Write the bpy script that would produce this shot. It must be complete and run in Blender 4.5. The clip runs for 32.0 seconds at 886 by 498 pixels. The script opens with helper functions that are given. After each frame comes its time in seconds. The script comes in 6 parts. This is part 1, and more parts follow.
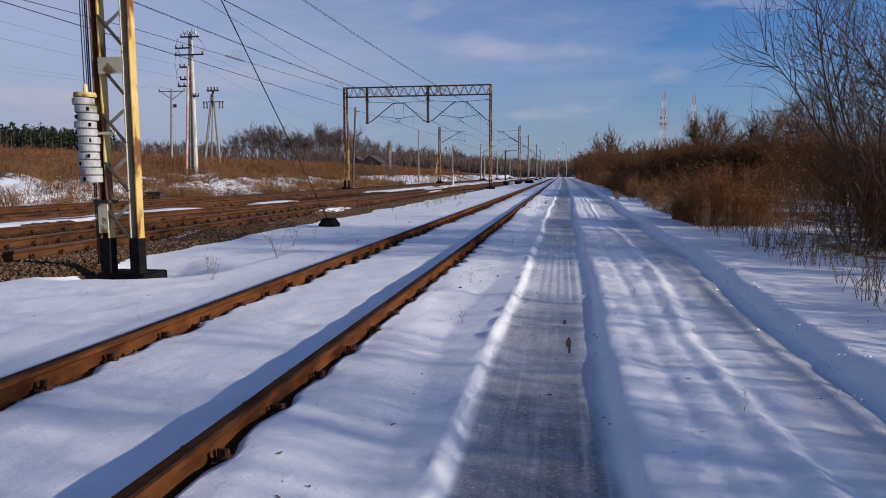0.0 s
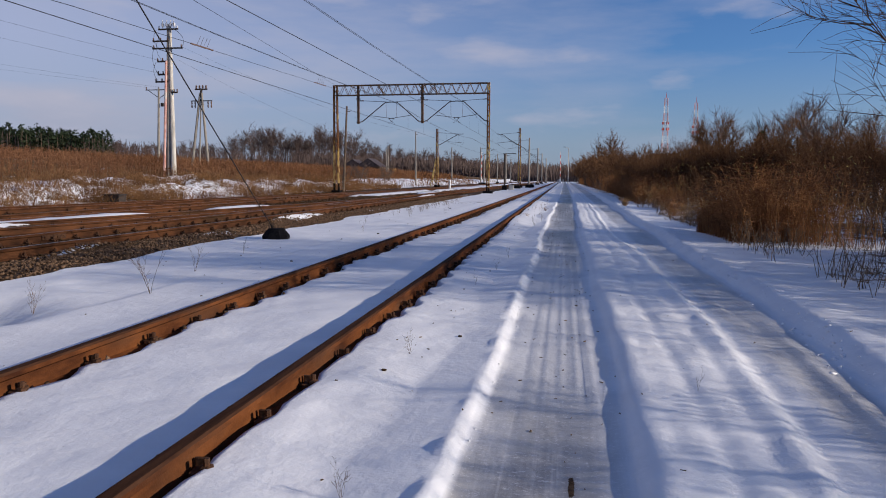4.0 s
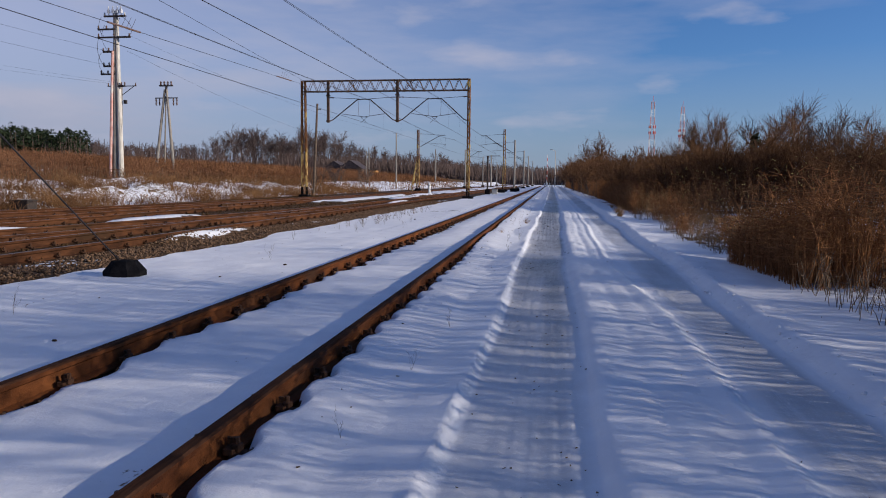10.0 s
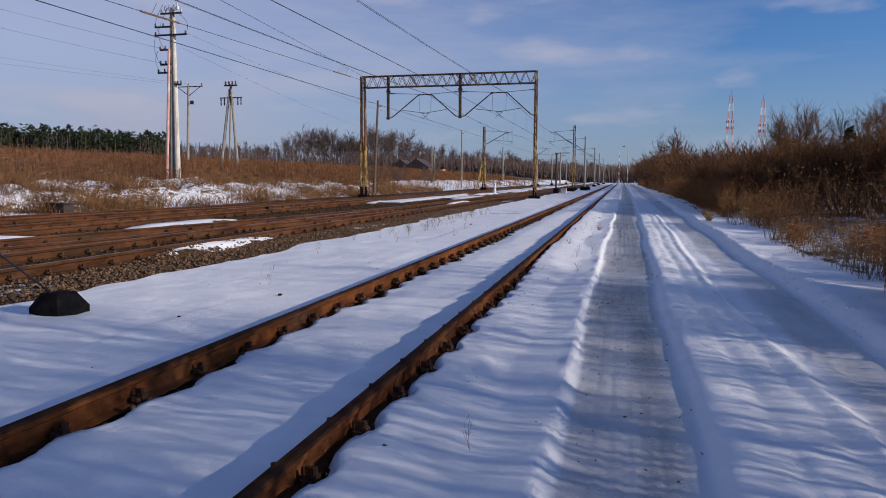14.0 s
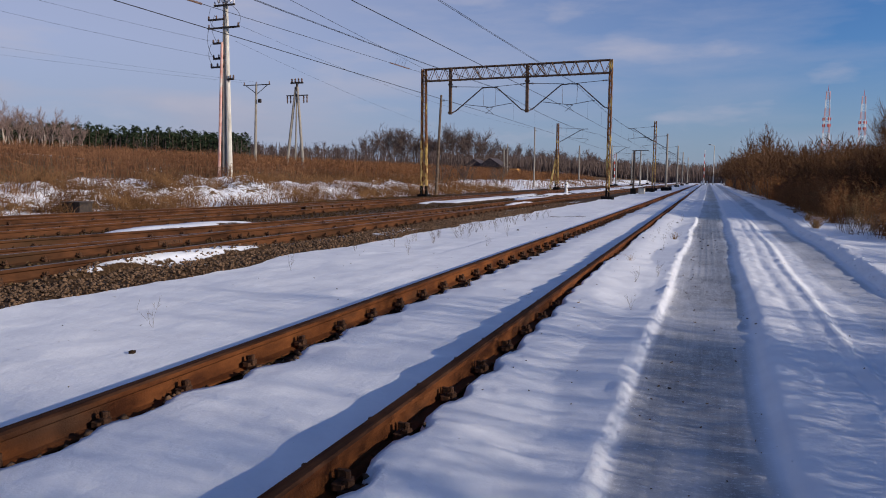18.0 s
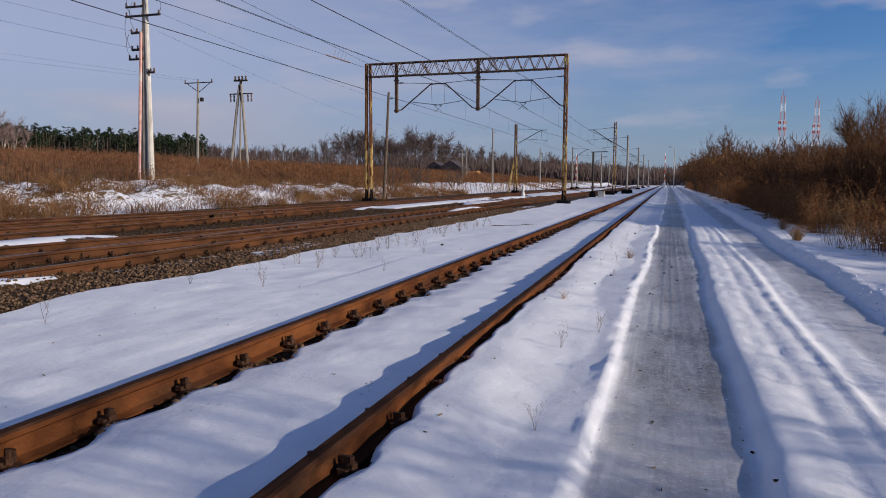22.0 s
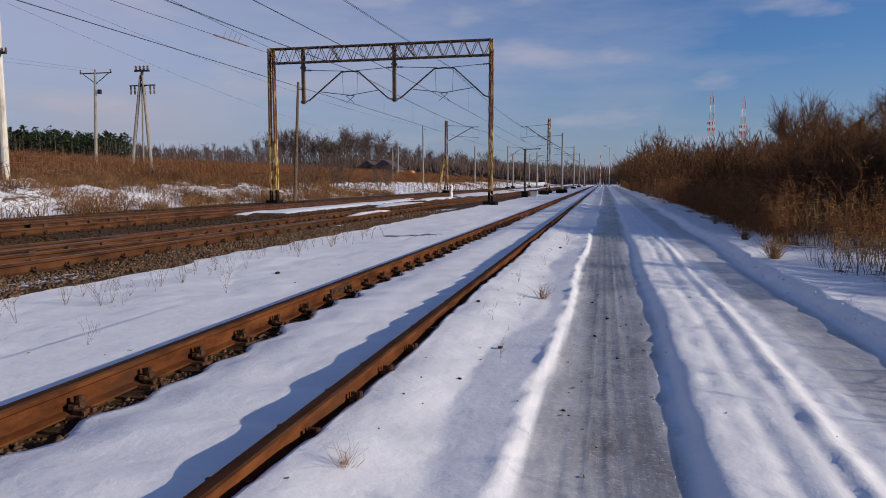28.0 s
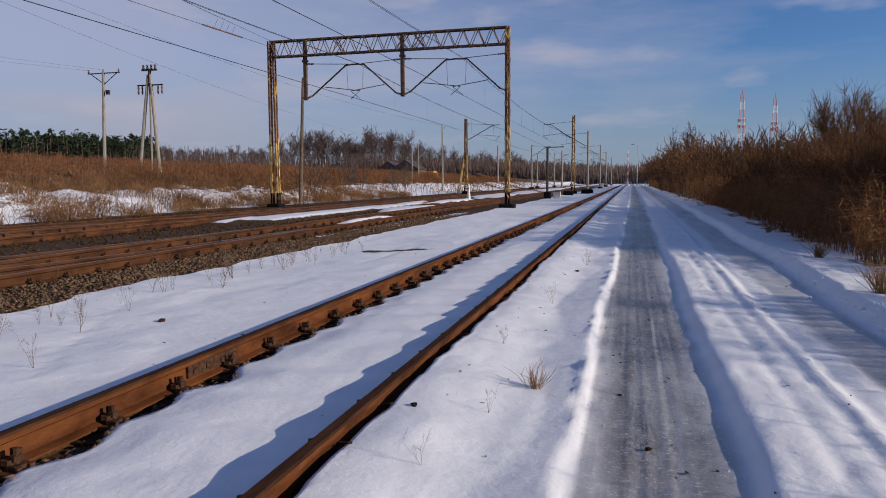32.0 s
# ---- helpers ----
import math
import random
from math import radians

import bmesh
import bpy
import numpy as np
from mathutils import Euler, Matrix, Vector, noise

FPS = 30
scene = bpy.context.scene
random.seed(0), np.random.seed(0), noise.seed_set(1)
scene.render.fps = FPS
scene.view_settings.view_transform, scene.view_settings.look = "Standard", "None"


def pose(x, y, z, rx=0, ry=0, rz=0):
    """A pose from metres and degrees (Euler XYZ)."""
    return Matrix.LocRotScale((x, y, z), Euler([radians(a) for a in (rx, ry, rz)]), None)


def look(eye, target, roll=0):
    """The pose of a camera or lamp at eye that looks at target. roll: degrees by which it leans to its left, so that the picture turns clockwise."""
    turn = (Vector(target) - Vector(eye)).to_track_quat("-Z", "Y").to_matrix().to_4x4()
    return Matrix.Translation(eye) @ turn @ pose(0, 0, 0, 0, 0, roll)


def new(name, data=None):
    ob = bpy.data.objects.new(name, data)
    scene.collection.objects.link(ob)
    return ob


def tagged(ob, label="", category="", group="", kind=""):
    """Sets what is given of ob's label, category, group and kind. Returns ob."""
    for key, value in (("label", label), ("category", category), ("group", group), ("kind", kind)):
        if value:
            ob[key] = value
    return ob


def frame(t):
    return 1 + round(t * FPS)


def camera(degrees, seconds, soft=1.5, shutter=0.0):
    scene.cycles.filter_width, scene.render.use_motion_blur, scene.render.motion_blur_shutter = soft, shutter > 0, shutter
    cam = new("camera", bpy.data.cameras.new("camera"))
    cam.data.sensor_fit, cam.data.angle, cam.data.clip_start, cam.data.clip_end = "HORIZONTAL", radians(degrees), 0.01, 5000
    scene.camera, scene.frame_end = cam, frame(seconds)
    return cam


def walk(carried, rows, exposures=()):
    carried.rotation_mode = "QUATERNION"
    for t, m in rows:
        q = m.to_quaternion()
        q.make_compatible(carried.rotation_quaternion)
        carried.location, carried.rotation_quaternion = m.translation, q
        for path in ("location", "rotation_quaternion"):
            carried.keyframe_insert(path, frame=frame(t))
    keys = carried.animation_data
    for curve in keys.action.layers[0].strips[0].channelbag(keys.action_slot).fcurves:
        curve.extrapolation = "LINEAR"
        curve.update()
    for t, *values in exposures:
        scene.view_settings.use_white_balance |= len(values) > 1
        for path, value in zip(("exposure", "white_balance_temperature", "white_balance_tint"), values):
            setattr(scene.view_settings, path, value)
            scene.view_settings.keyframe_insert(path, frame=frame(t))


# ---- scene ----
cam = camera(64.4, 32.0, soft=1.0)

PATH = [
    (0, (1.558, 0.562, 1.276), (1.226, 2.523, 1.066), -0.2),
    (0.5, (1.514, 1.034, 1.242), (1.166, 2.992, 1.03), 0),
    (1, (1.451, 1.461, 1.216), (1.172, 3.431, 1.012), -0.4),
    (1.5, (1.469, 1.883, 1.21), (1.16, 3.848, 1.007), -0.2),
    (2, (1.448, 2.379, 1.277), (1.119, 4.341, 1.075), -0.1),
    (2.5, (1.508, 2.728, 1.215), (1.207, 4.696, 1.018), -0.2),
    (3, (1.568, 2.996, 1.212), (1.203, 4.952, 1.014), 0.2),
    (3.5, (1.541, 3.442, 1.224), (1.207, 5.404, 1.025), 0.2),
    (5.5, (1.581, 5.053, 1.22), (1.19, 7.004, 1.016), 0.3),
    (6, (1.617, 5.422, 1.193), (1.16, 7.358, 0.985), 0.7),
    (6.5, (1.51, 5.784, 1.212), (1.036, 7.716, 1.003), 0.6),
    (7, (1.489, 6.249, 1.2), (0.99, 8.174, 0.99), 0.6),
    (7.5, (1.474, 6.618, 1.156), (0.896, 8.521, 0.945), 0.7),
    (8, (1.445, 6.981, 1.215), (0.872, 8.886, 1.012), 0.6),
    (8.5, (1.465, 7.28, 1.236), (0.932, 9.197, 1.039), 0.6),
    (9, (1.446, 7.584, 1.217), (0.845, 9.48, 1.012), 0.6),
    (9.5, (1.51, 7.912, 1.291), (1.001, 9.837, 1.094), 0.3),
    (10, (1.608, 8.311, 1.333), (1.309, 10.279, 1.141), 0.5),
    (10.5, (1.484, 8.633, 1.276), (1.124, 10.59, 1.074), 0.6),
    (11, (1.464, 9.024, 1.341), (1.089, 10.979, 1.147), 0.5),
    (11.5, (1.492, 9.412, 1.3), (1.119, 11.367, 1.099), 0.3),
    (12, (1.433, 9.747, 1.286), (1.007, 11.692, 1.086), 0.5),
    (12.5, (1.372, 10.13, 1.364), (0.944, 12.074, 1.165), 0.3),
    (13, (1.425, 10.422, 1.37), (1.043, 12.376, 1.175), 0.1),
    (13.5, (1.472, 10.72, 1.349), (1.007, 12.655, 1.151), 0.2),
    (14, (1.448, 11.091, 1.388), (0.959, 13.02, 1.19), 0.2),
    (14.5, (1.518, 11.482, 1.368), (1.073, 13.422, 1.173), -0.1),
    (16.5, (1.551, 13.276, 1.382), (1.066, 15.206, 1.177), 0.3),
    (17, (1.478, 13.729, 1.406), (1.059, 15.674, 1.202), 0.4),
    (17.5, (1.479, 14.109, 1.358), (1.065, 16.056, 1.159), 0.2),
    (18, (1.505, 14.518, 1.313), (0.807, 16.382, 1.114), 0.3),
    (18.5, (1.414, 15.044, 1.332), (0.693, 16.898, 1.127), 0.4),
    (19, (1.501, 15.477, 1.368), (0.793, 17.337, 1.169), 0.3),
    (19.5, (1.496, 15.8, 1.339), (0.71, 17.628, 1.136), 0.4),
    (20, (1.418, 16.219, 1.37), (0.579, 18.024, 1.173), 0.4),
    (20.5, (1.489, 16.592, 1.339), (0.701, 18.419, 1.135), 0.2),
    (21, (1.458, 17.076, 1.297), (0.724, 18.925, 1.095), 0.4),
    (21.5, (1.421, 17.548, 1.348), (0.748, 19.421, 1.154), 0.3),
    (22, (1.468, 17.978, 1.333), (0.863, 19.875, 1.142), 0.2),
    (22.5, (1.426, 18.36, 1.351), (0.895, 20.278, 1.152), 0.3),
    (23, (1.388, 18.799, 1.361), (0.934, 20.737, 1.171), 0.1),
    (23.5, (1.452, 19.151, 1.354), (1.058, 21.104, 1.169), 0),
    (24, (1.41, 19.551, 1.285), (0.984, 21.495, 1.09), 0.3),
    (24.5, (1.463, 19.966, 1.38), (1.093, 21.922, 1.187), 0.1),
    (25, (1.573, 20.316, 1.336), (1.16, 22.264, 1.147), 0),
    (25.5, (1.557, 20.736, 1.342), (1.121, 22.677, 1.138), 0.4),
    (27.5, (1.437, 22.294, 1.309), (1.031, 24.244, 1.12), -0),
    (28, (1.498, 22.667, 1.31), (1.055, 24.608, 1.119), -0),
    (28.5, (1.512, 23.12, 1.297), (1.053, 25.057, 1.096), 0.3),
    (29, (1.434, 23.562, 1.283), (1.036, 25.512, 1.087), 0),
    (29.5, (1.389, 23.965, 1.278), (0.934, 25.903, 1.085), 0.2),
    (30, (1.354, 24.256, 1.264), (0.812, 26.17, 1.06), 0.2),
    (30.5, (1.375, 24.673, 1.303), (0.828, 26.586, 1.105), -0.1),
    (31, (1.447, 25.128, 1.292), (0.893, 27.04, 1.095), -0.1),
    (31.5, (1.444, 25.515, 1.308), (0.858, 27.417, 1.104), 0.1),
    (32, (1.448, 25.857, 1.355), (0.933, 27.78, 1.165), -0.4),
]
walk(cam, [(t, look(eye, target, roll)) for t, eye, target, roll in PATH], [(0.0, 0.0, 6120, 10), (4.0, 0.0, 6260, 10), (10.0, 0.0, 6120, 10), (16.0, -0.02, 6150, 10), (20.0, -0.05, 6240, 10), (32.0, -0.09, 6400, 10)])

# ---- light ----
SUN_EL, SUN_AZ = 17.4, -6.0  # degrees above the ground; from +x towards +y
sun_way = Vector((math.cos(radians(SUN_EL)) * math.cos(radians(SUN_AZ)), math.cos(radians(SUN_EL)) * math.sin(radians(SUN_AZ)), math.sin(radians(SUN_EL))))
sun = new("sun", bpy.data.lights.new("sun", "SUN"))
sun.data.energy, sun.data.angle, sun.data.color = 4.8, radians(0.53), (1.0, 0.86, 0.70)
sun.matrix_world = look(sun_way * 60, (0, 0, 0))

world = bpy.data.worlds.new("winter_sky")
scene.world = world
world.use_nodes = True
wn, wl = world.node_tree.nodes, world.node_tree.links
wn.clear()
sky = wn.new("ShaderNodeTexSky")
sky.sky_type, sky.sun_disc = "NISHITA", False
sky.sun_elevation, sky.sun_rotation = radians(SUN_EL), radians(90 - SUN_AZ)
sky.air_density, sky.dust_density, sky.ozone_density = 1.0, 0.35, 4.0
w_co = wn.new("ShaderNodeTexCoord")
w_map = wn.new("ShaderNodeMapping")
w_map.inputs["Scale"].default_value = (1.2, 1.2, 6.0)
w_map.inputs["Location"].default_value = (0.35, 0.2, 0.1)
w_noise = wn.new("ShaderNodeTexNoise")
w_noise.inputs["Scale"].default_value, w_noise.inputs["Detail"].default_value, w_noise.inputs["Roughness"].default_value = 1.6, 7, 0.55
w_ramp = wn.new("ShaderNodeMapRange")
w_ramp.inputs["From Min"].default_value, w_ramp.inputs["From Max"].default_value, w_ramp.inputs["To Max"].default_value = 0.50, 0.78, 0.55
w_mix = wn.new("ShaderNodeMixRGB")
w_mix.inputs["Color2"].default_value = (5.4, 5.3, 6.4, 1)
w_bg = wn.new("ShaderNodeBackground")
w_bg.inputs["Strength"].default_value = 0.087
w_out = wn.new("ShaderNodeOutputWorld")
wl.new(w_co.outputs["Generated"], w_map.inputs["Vector"])
wl.new(w_map.outputs["Vector"], w_noise.inputs["Vector"])
wl.new(w_noise.outputs["Fac"], w_ramp.inputs["Value"])
w_side = wn.new("ShaderNodeSeparateXYZ")
wl.new(w_co.outputs["Generated"], w_side.inputs["Vector"])
w_veil = wn.new("ShaderNodeMapRange")
w_veil.inputs["From Min"].default_value, w_veil.inputs["From Max"].default_value = 0.12, -0.62
w_veil.inputs["To Min"].default_value, w_veil.inputs["To Max"].default_value = 0.0, 0.68
wl.new(w_side.outputs["X"], w_veil.inputs["Value"])
w_sum = wn.new("ShaderNodeMath")
w_sum.operation, w_sum.use_clamp = "ADD", True
wl.new(w_ramp.outputs["Result"], w_sum.inputs[0])
wl.new(w_veil.outputs["Result"], w_sum.inputs[1])
w_high = wn.new("ShaderNodeMapRange")
w_high.inputs["From Min"].default_value, w_high.inputs["From Max"].default_value = 0.30, 0.75
w_high.inputs["To Min"].default_value, w_high.inputs["To Max"].default_value = 1.0, 0.08
wl.new(w_side.outputs["Z"], w_high.inputs["Value"])
w_thin = wn.new("ShaderNodeMath")
w_thin.operation = "MULTIPLY"
wl.new(w_sum.outputs["Value"], w_thin.inputs[0])
wl.new(w_high.outputs["Result"], w_thin.inputs[1])
wl.new(w_thin.outputs["Value"], w_mix.inputs["Fac"])
w_tint = wn.new("ShaderNodeMixRGB")
w_tint.blend_type = "MULTIPLY"
w_tint.inputs["Fac"].default_value = 1.0
w_tint.inputs["Color2"].default_value = (0.74, 0.94, 1.27, 1)
wl.new(sky.outputs["Color"], w_tint.inputs["Color1"])
wl.new(w_tint.outputs["Color"], w_mix.inputs["Color1"])
w_sep = wn.new("ShaderNodeSeparateXYZ")
wl.new(w_co.outputs["Generated"], w_sep.inputs["Vector"])
w_low = wn.new("ShaderNodeMapRange")
w_low.inputs["From Min"].default_value, w_low.inputs["From Max"].default_value = 0.17, 0.0
w_low.inputs["To Min"].default_value, w_low.inputs["To Max"].default_value = 0.0, 0.75
wl.new(w_sep.outputs["Z"], w_low.inputs["Value"])
w_haze = wn.new("ShaderNodeMixRGB")
w_haze.inputs["Color2"].default_value = (3.1, 3.7, 5.0, 1)
wl.new(w_low.outputs["Result"], w_haze.inputs["Fac"])
wl.new(w_mix.outputs["Color"], w_haze.inputs["Color1"])
w_map2 = wn.new("ShaderNodeMapping")
w_map2.inputs["Scale"].default_value, w_map2.inputs["Location"].default_value = (5.0, 5.0, 17.0), (4.1, 2.3, 0.7)
w_puff = wn.new("ShaderNodeTexNoise")
w_puff.inputs["Scale"].default_value, w_puff.inputs["Detail"].default_value = 1.0, 6
wl.new(w_co.outputs["Generated"], w_map2.inputs["Vector"])
wl.new(w_map2.outputs["Vector"], w_puff.inputs["Vector"])
w_puffs = wn.new("ShaderNodeMapRange")
w_puffs.inputs["From Min"].default_value, w_puffs.inputs["From Max"].default_value, w_puffs.inputs["To Max"].default_value = 0.57, 0.72, 0.55
wl.new(w_puff.outputs["Fac"], w_puffs.inputs["Value"])
w_cloud = wn.new("ShaderNodeMixRGB")
w_cloud.inputs["Color2"].default_value = (5.6, 5.4, 6.3, 1)
wl.new(w_puffs.outputs["Result"], w_cloud.inputs["Fac"])
wl.new(w_haze.outputs["Color"], w_cloud.inputs["Color1"])
wl.new(w_cloud.outputs["Color"], w_bg.inputs["Color"])
wl.new(w_bg.outputs["Background"], w_out.inputs["Surface"])


# ---- materials ----
def material(name, low, high, scale=8.0, rough=0.7, metal=0.0, bump=0.3, fine=60.0, spread=(0.35, 0.65), stain=None, stain_scale=1.5, stain_at=(0.55, 0.7), stretch=(1, 1, 1), vary=0.0, size=0.01, gloss=0.2):
    """Two colours mixed by noise at two scales, an optional stain, fine relief, and a tone that varies from piece to piece."""
    m = bpy.data.materials.new(name)
    m.use_nodes = True
    nt = m.node_tree
    nd, ln = nt.nodes, nt.links
    bs = nd["Principled BSDF"]
    co = nd.new("ShaderNodeTexCoord")
    mp = nd.new("ShaderNodeMapping")
    mp.inputs["Scale"].default_value = stretch
    ln.new(co.outputs["Object"], mp.inputs["Vector"])
    n1 = nd.new("ShaderNodeTexNoise")
    n1.inputs["Scale"].default_value, n1.inputs["Detail"].default_value, n1.inputs["Roughness"].default_value = scale, 6, 0.65
    ln.new(mp.outputs["Vector"], n1.inputs["Vector"])
    r1 = nd.new("ShaderNodeMapRange")
    r1.inputs["From Min"].default_value, r1.inputs["From Max"].default_value = spread
    ln.new(n1.outputs["Fac"], r1.inputs["Value"])
    mx = nd.new("ShaderNodeMixRGB")
    mx.inputs["Color1"].default_value, mx.inputs["Color2"].default_value = (*low, 1), (*high, 1)
    ln.new(r1.outputs["Result"], mx.inputs["Fac"])
    last = mx.outputs["Color"]
    if stain:
        n2 = nd.new("ShaderNodeTexNoise")
        n2.inputs["Scale"].default_value, n2.inputs["Detail"].default_value = stain_scale, 8
        ln.new(mp.outputs["Vector"], n2.inputs["Vector"])
        r2 = nd.new("ShaderNodeMapRange")
        r2.inputs["From Min"].default_value, r2.inputs["From Max"].default_value = stain_at
        ln.new(n2.outputs["Fac"], r2.inputs["Value"])
        m2 = nd.new("ShaderNodeMixRGB")
        m2.inputs["Color2"].default_value = (*stain, 1)
        ln.new(last, m2.inputs["Color1"])
        ln.new(r2.outputs["Result"], m2.inputs["Fac"])
        last = m2.outputs["Color"]
    if vary:
        ob = nd.new("ShaderNodeObjectInfo")
        ge = nd.new("ShaderNodeNewGeometry")
        ad = nd.new("ShaderNodeMath")
        ad.operation = "ADD"
        ln.new(ob.outputs["Random"], ad.inputs[0])
        ln.new(ge.outputs["Random Per Island"], ad.inputs[1])
        rg = nd.new("ShaderNodeMapRange")
        rg.inputs["From Max"].default_value = 2.0
        rg.inputs["To Min"].default_value, rg.inputs["To Max"].default_value = 1 - vary, 1 + vary
        ln.new(ad.outputs["Value"], rg.inputs["Value"])
        hs = nd.new("ShaderNodeHueSaturation")
        ln.new(rg.outputs["Result"], hs.inputs["Value"])
        ln.new(last, hs.inputs["Color"])
        last = hs.outputs["Color"]
    ln.new(last, bs.inputs["Base Color"])
    bs.inputs["Roughness"].default_value, bs.inputs["Metallic"].default_value = rough, metal
    bs.inputs["Specular IOR Level"].default_value = gloss
    if bump:
        n3 = nd.new("ShaderNodeTexNoise")
        n3.inputs["Scale"].default_value, n3.inputs["Detail"].default_value = fine, 5
        ln.new(co.outputs["Object"], n3.inputs["Vector"])
        bp = nd.new("ShaderNodeBump")
        bp.inputs["Strength"].default_value, bp.inputs["Distance"].default_value = bump, size
        ln.new(n3.outputs["Fac"], bp.inputs["Height"])
        ln.new(bp.outputs["Normal"], bs.inputs["Normal"])
    return m


def ground_material():
    """Snow, with worn ice, dry grass and track bed where the sheet's own attributes say so."""
    m = bpy.data.materials.new("snowy_ground")
    m.use_nodes = True
    nd, ln = m.node_tree.nodes, m.node_tree.links
    bs = nd["Principled BSDF"]
    co = nd.new("ShaderNodeTexCoord")

    def noise_node(scale, detail=6, rough=0.6, stretch=None):
        n = nd.new("ShaderNodeTexNoise")
        n.inputs["Scale"].default_value, n.inputs["Detail"].default_value, n.inputs["Roughness"].default_value = scale, detail, rough
        if stretch:
            mp = nd.new("ShaderNodeMapping")
            mp.inputs["Scale"].default_value = stretch
            ln.new(co.outputs["Object"], mp.inputs["Vector"])
            ln.new(mp.outputs["Vector"], n.inputs["Vector"])
        else:
            ln.new(co.outputs["Object"], n.inputs["Vector"])
        return n.outputs["Fac"]

    def ranged(value, a, b, c=0.0, d=1.0):
        r = nd.new("ShaderNodeMapRange")
        r.inputs["From Min"].default_value, r.inputs["From Max"].default_value = a, b
        r.inputs["To Min"].default_value, r.inputs["To Max"].default_value = c, d
        ln.new(value, r.inputs["Value"])
        return r.outputs["Result"]

    def math_node(op, a, b):
        n = nd.new("ShaderNodeMath")
        n.operation = op
        for k, v in enumerate((a, b)):
            if isinstance(v, (int, float)):
                n.inputs[k].default_value = v
            else:
                ln.new(v, n.inputs[k])
        return n.outputs["Value"]

    def mixed(fac, a, b):
        n = nd.new("ShaderNodeMixRGB")
        for key, v in (("Fac", fac), ("Color1", a), ("Color2", b)):
            if isinstance(v, tuple):
                n.inputs[key].default_value = (*v, 1)
            else:
                ln.new(v, n.inputs[key])
        return n.outputs["Color"]

    def attribute(name):
        a = nd.new("ShaderNodeAttribute")
        a.attribute_name = name
        return a.outputs["Fac"]

    snow = mixed(ranged(noise_node(2.2), 0.35, 0.7), (0.74, 0.75, 0.79), (0.84, 0.85, 0.88))
    specks = ranged(noise_node(38, 3, 0.7), 0.72, 0.76, 0.0, 0.5)
    snow = mixed(specks, snow, (0.30, 0.25, 0.20))
    ice = mixed(ranged(noise_node(4.0, 9, 0.75, (7, 0.5, 1)), 0.35, 0.65), (0.075, 0.066, 0.062), (0.30, 0.29, 0.295))
    ice = mixed(ranged(noise_node(45, 4, 0.7), 0.55, 0.7, 0, 0.6), ice, (0.17, 0.14, 0.11))
    ice = mixed(ranged(noise_node(2.2, 8, 0.75, (1.6, 0.55, 1)), 0.46, 0.60, 0, 0.85), ice, (0.080, 0.062, 0.048))
    ice = mixed(ranged(noise_node(3.0, 3, 0.5, (9, 0.12, 1)), 0.60, 0.68, 0, 0.35), ice, (0.50, 0.50, 0.52))
    ice = mixed(ranged(noise_node(1.1, 6, 0.7, (1.3, 0.7, 1)), 0.45, 0.62, 0, 0.40), ice, (0.38, 0.38, 0.41))
    ice = mixed(ranged(noise_node(1.0, 3, 0.5, (7.5, 0.10, 1)), 0.47, 0.56, 0, 0.55), ice, (0.070, 0.060, 0.056))
    ice = mixed(ranged(noise_node(34, 4, 0.8, (0.8, 1.6, 1)), 0.57, 0.63, 0, 0.8), ice, (0.52, 0.52, 0.55))
    ice = mixed(ranged(noise_node(21, 5, 0.8, (1.0, 1.4, 1)), 0.57, 0.66, 0, 0.7), ice, (0.055, 0.043, 0.036))
    wear = math_node("MULTIPLY", attribute("ice"), ranged(noise_node(1.3, 7, 0.7, (3, 1, 1)), 0.30, 0.62, 0.72, 1.0))
    base = mixed(wear, snow, ice)
    straw = mixed(ranged(noise_node(3.0, 8, 0.75, (4, 1, 1)), 0.35, 0.65), (0.06, 0.032, 0.015), (0.21, 0.13, 0.06))
    patch = math_node("ADD", attribute("cover"), ranged(noise_node(2.4, 8, 0.75, (1, 0.6, 1)), 0.2, 0.8, -0.6, 0.6))
    patch = math_node("ADD", patch, ranged(noise_node(11, 5, 0.75), 0.25, 0.75, -0.28, 0.28))
    base = mixed(ranged(patch, 0.42, 0.52), base, straw)
    gravel = mixed(ranged(noise_node(30, 4, 0.8), 0.35, 0.65), (0.030, 0.017, 0.009), (0.105, 0.062, 0.032))
    bed = math_node("ADD", attribute("stone"), ranged(noise_node(5.0, 6, 0.7), 0.2, 0.8, -0.3, 0.3))
    base = mixed(ranged(bed, 0.45, 0.53), base, gravel)
    ln.new(base, bs.inputs["Base Color"])
    ln.new(ranged(wear, 0.0, 1.0, 0.62, 0.36), bs.inputs["Roughness"])
    ln.new(ranged(math_node("MAXIMUM", ranged(bed, 0.45, 0.53), ranged(patch, 0.42, 0.56)), 0.0, 1.0, 0.28, 0.02), bs.inputs["Specular IOR Level"])
    b1 = nd.new("ShaderNodeBump")
    b1.inputs["Strength"].default_value, b1.inputs["Distance"].default_value = 0.34, 0.03
    ln.new(noise_node(7, 6, 0.6), b1.inputs["Height"])
    b2 = nd.new("ShaderNodeBump")
    b2.inputs["Strength"].default_value, b2.inputs["Distance"].default_value = 0.10, 0.006
    ln.new(noise_node(70, 5, 0.7), b2.inputs["Height"])
    b3 = nd.new("ShaderNodeBump")
    b3.inputs["Strength"].default_value, b3.inputs["Distance"].default_value = 0.19, 0.012
    ln.new(noise_node(24, 5, 0.65, (0.8, 1.4, 1)), b3.inputs["Height"])
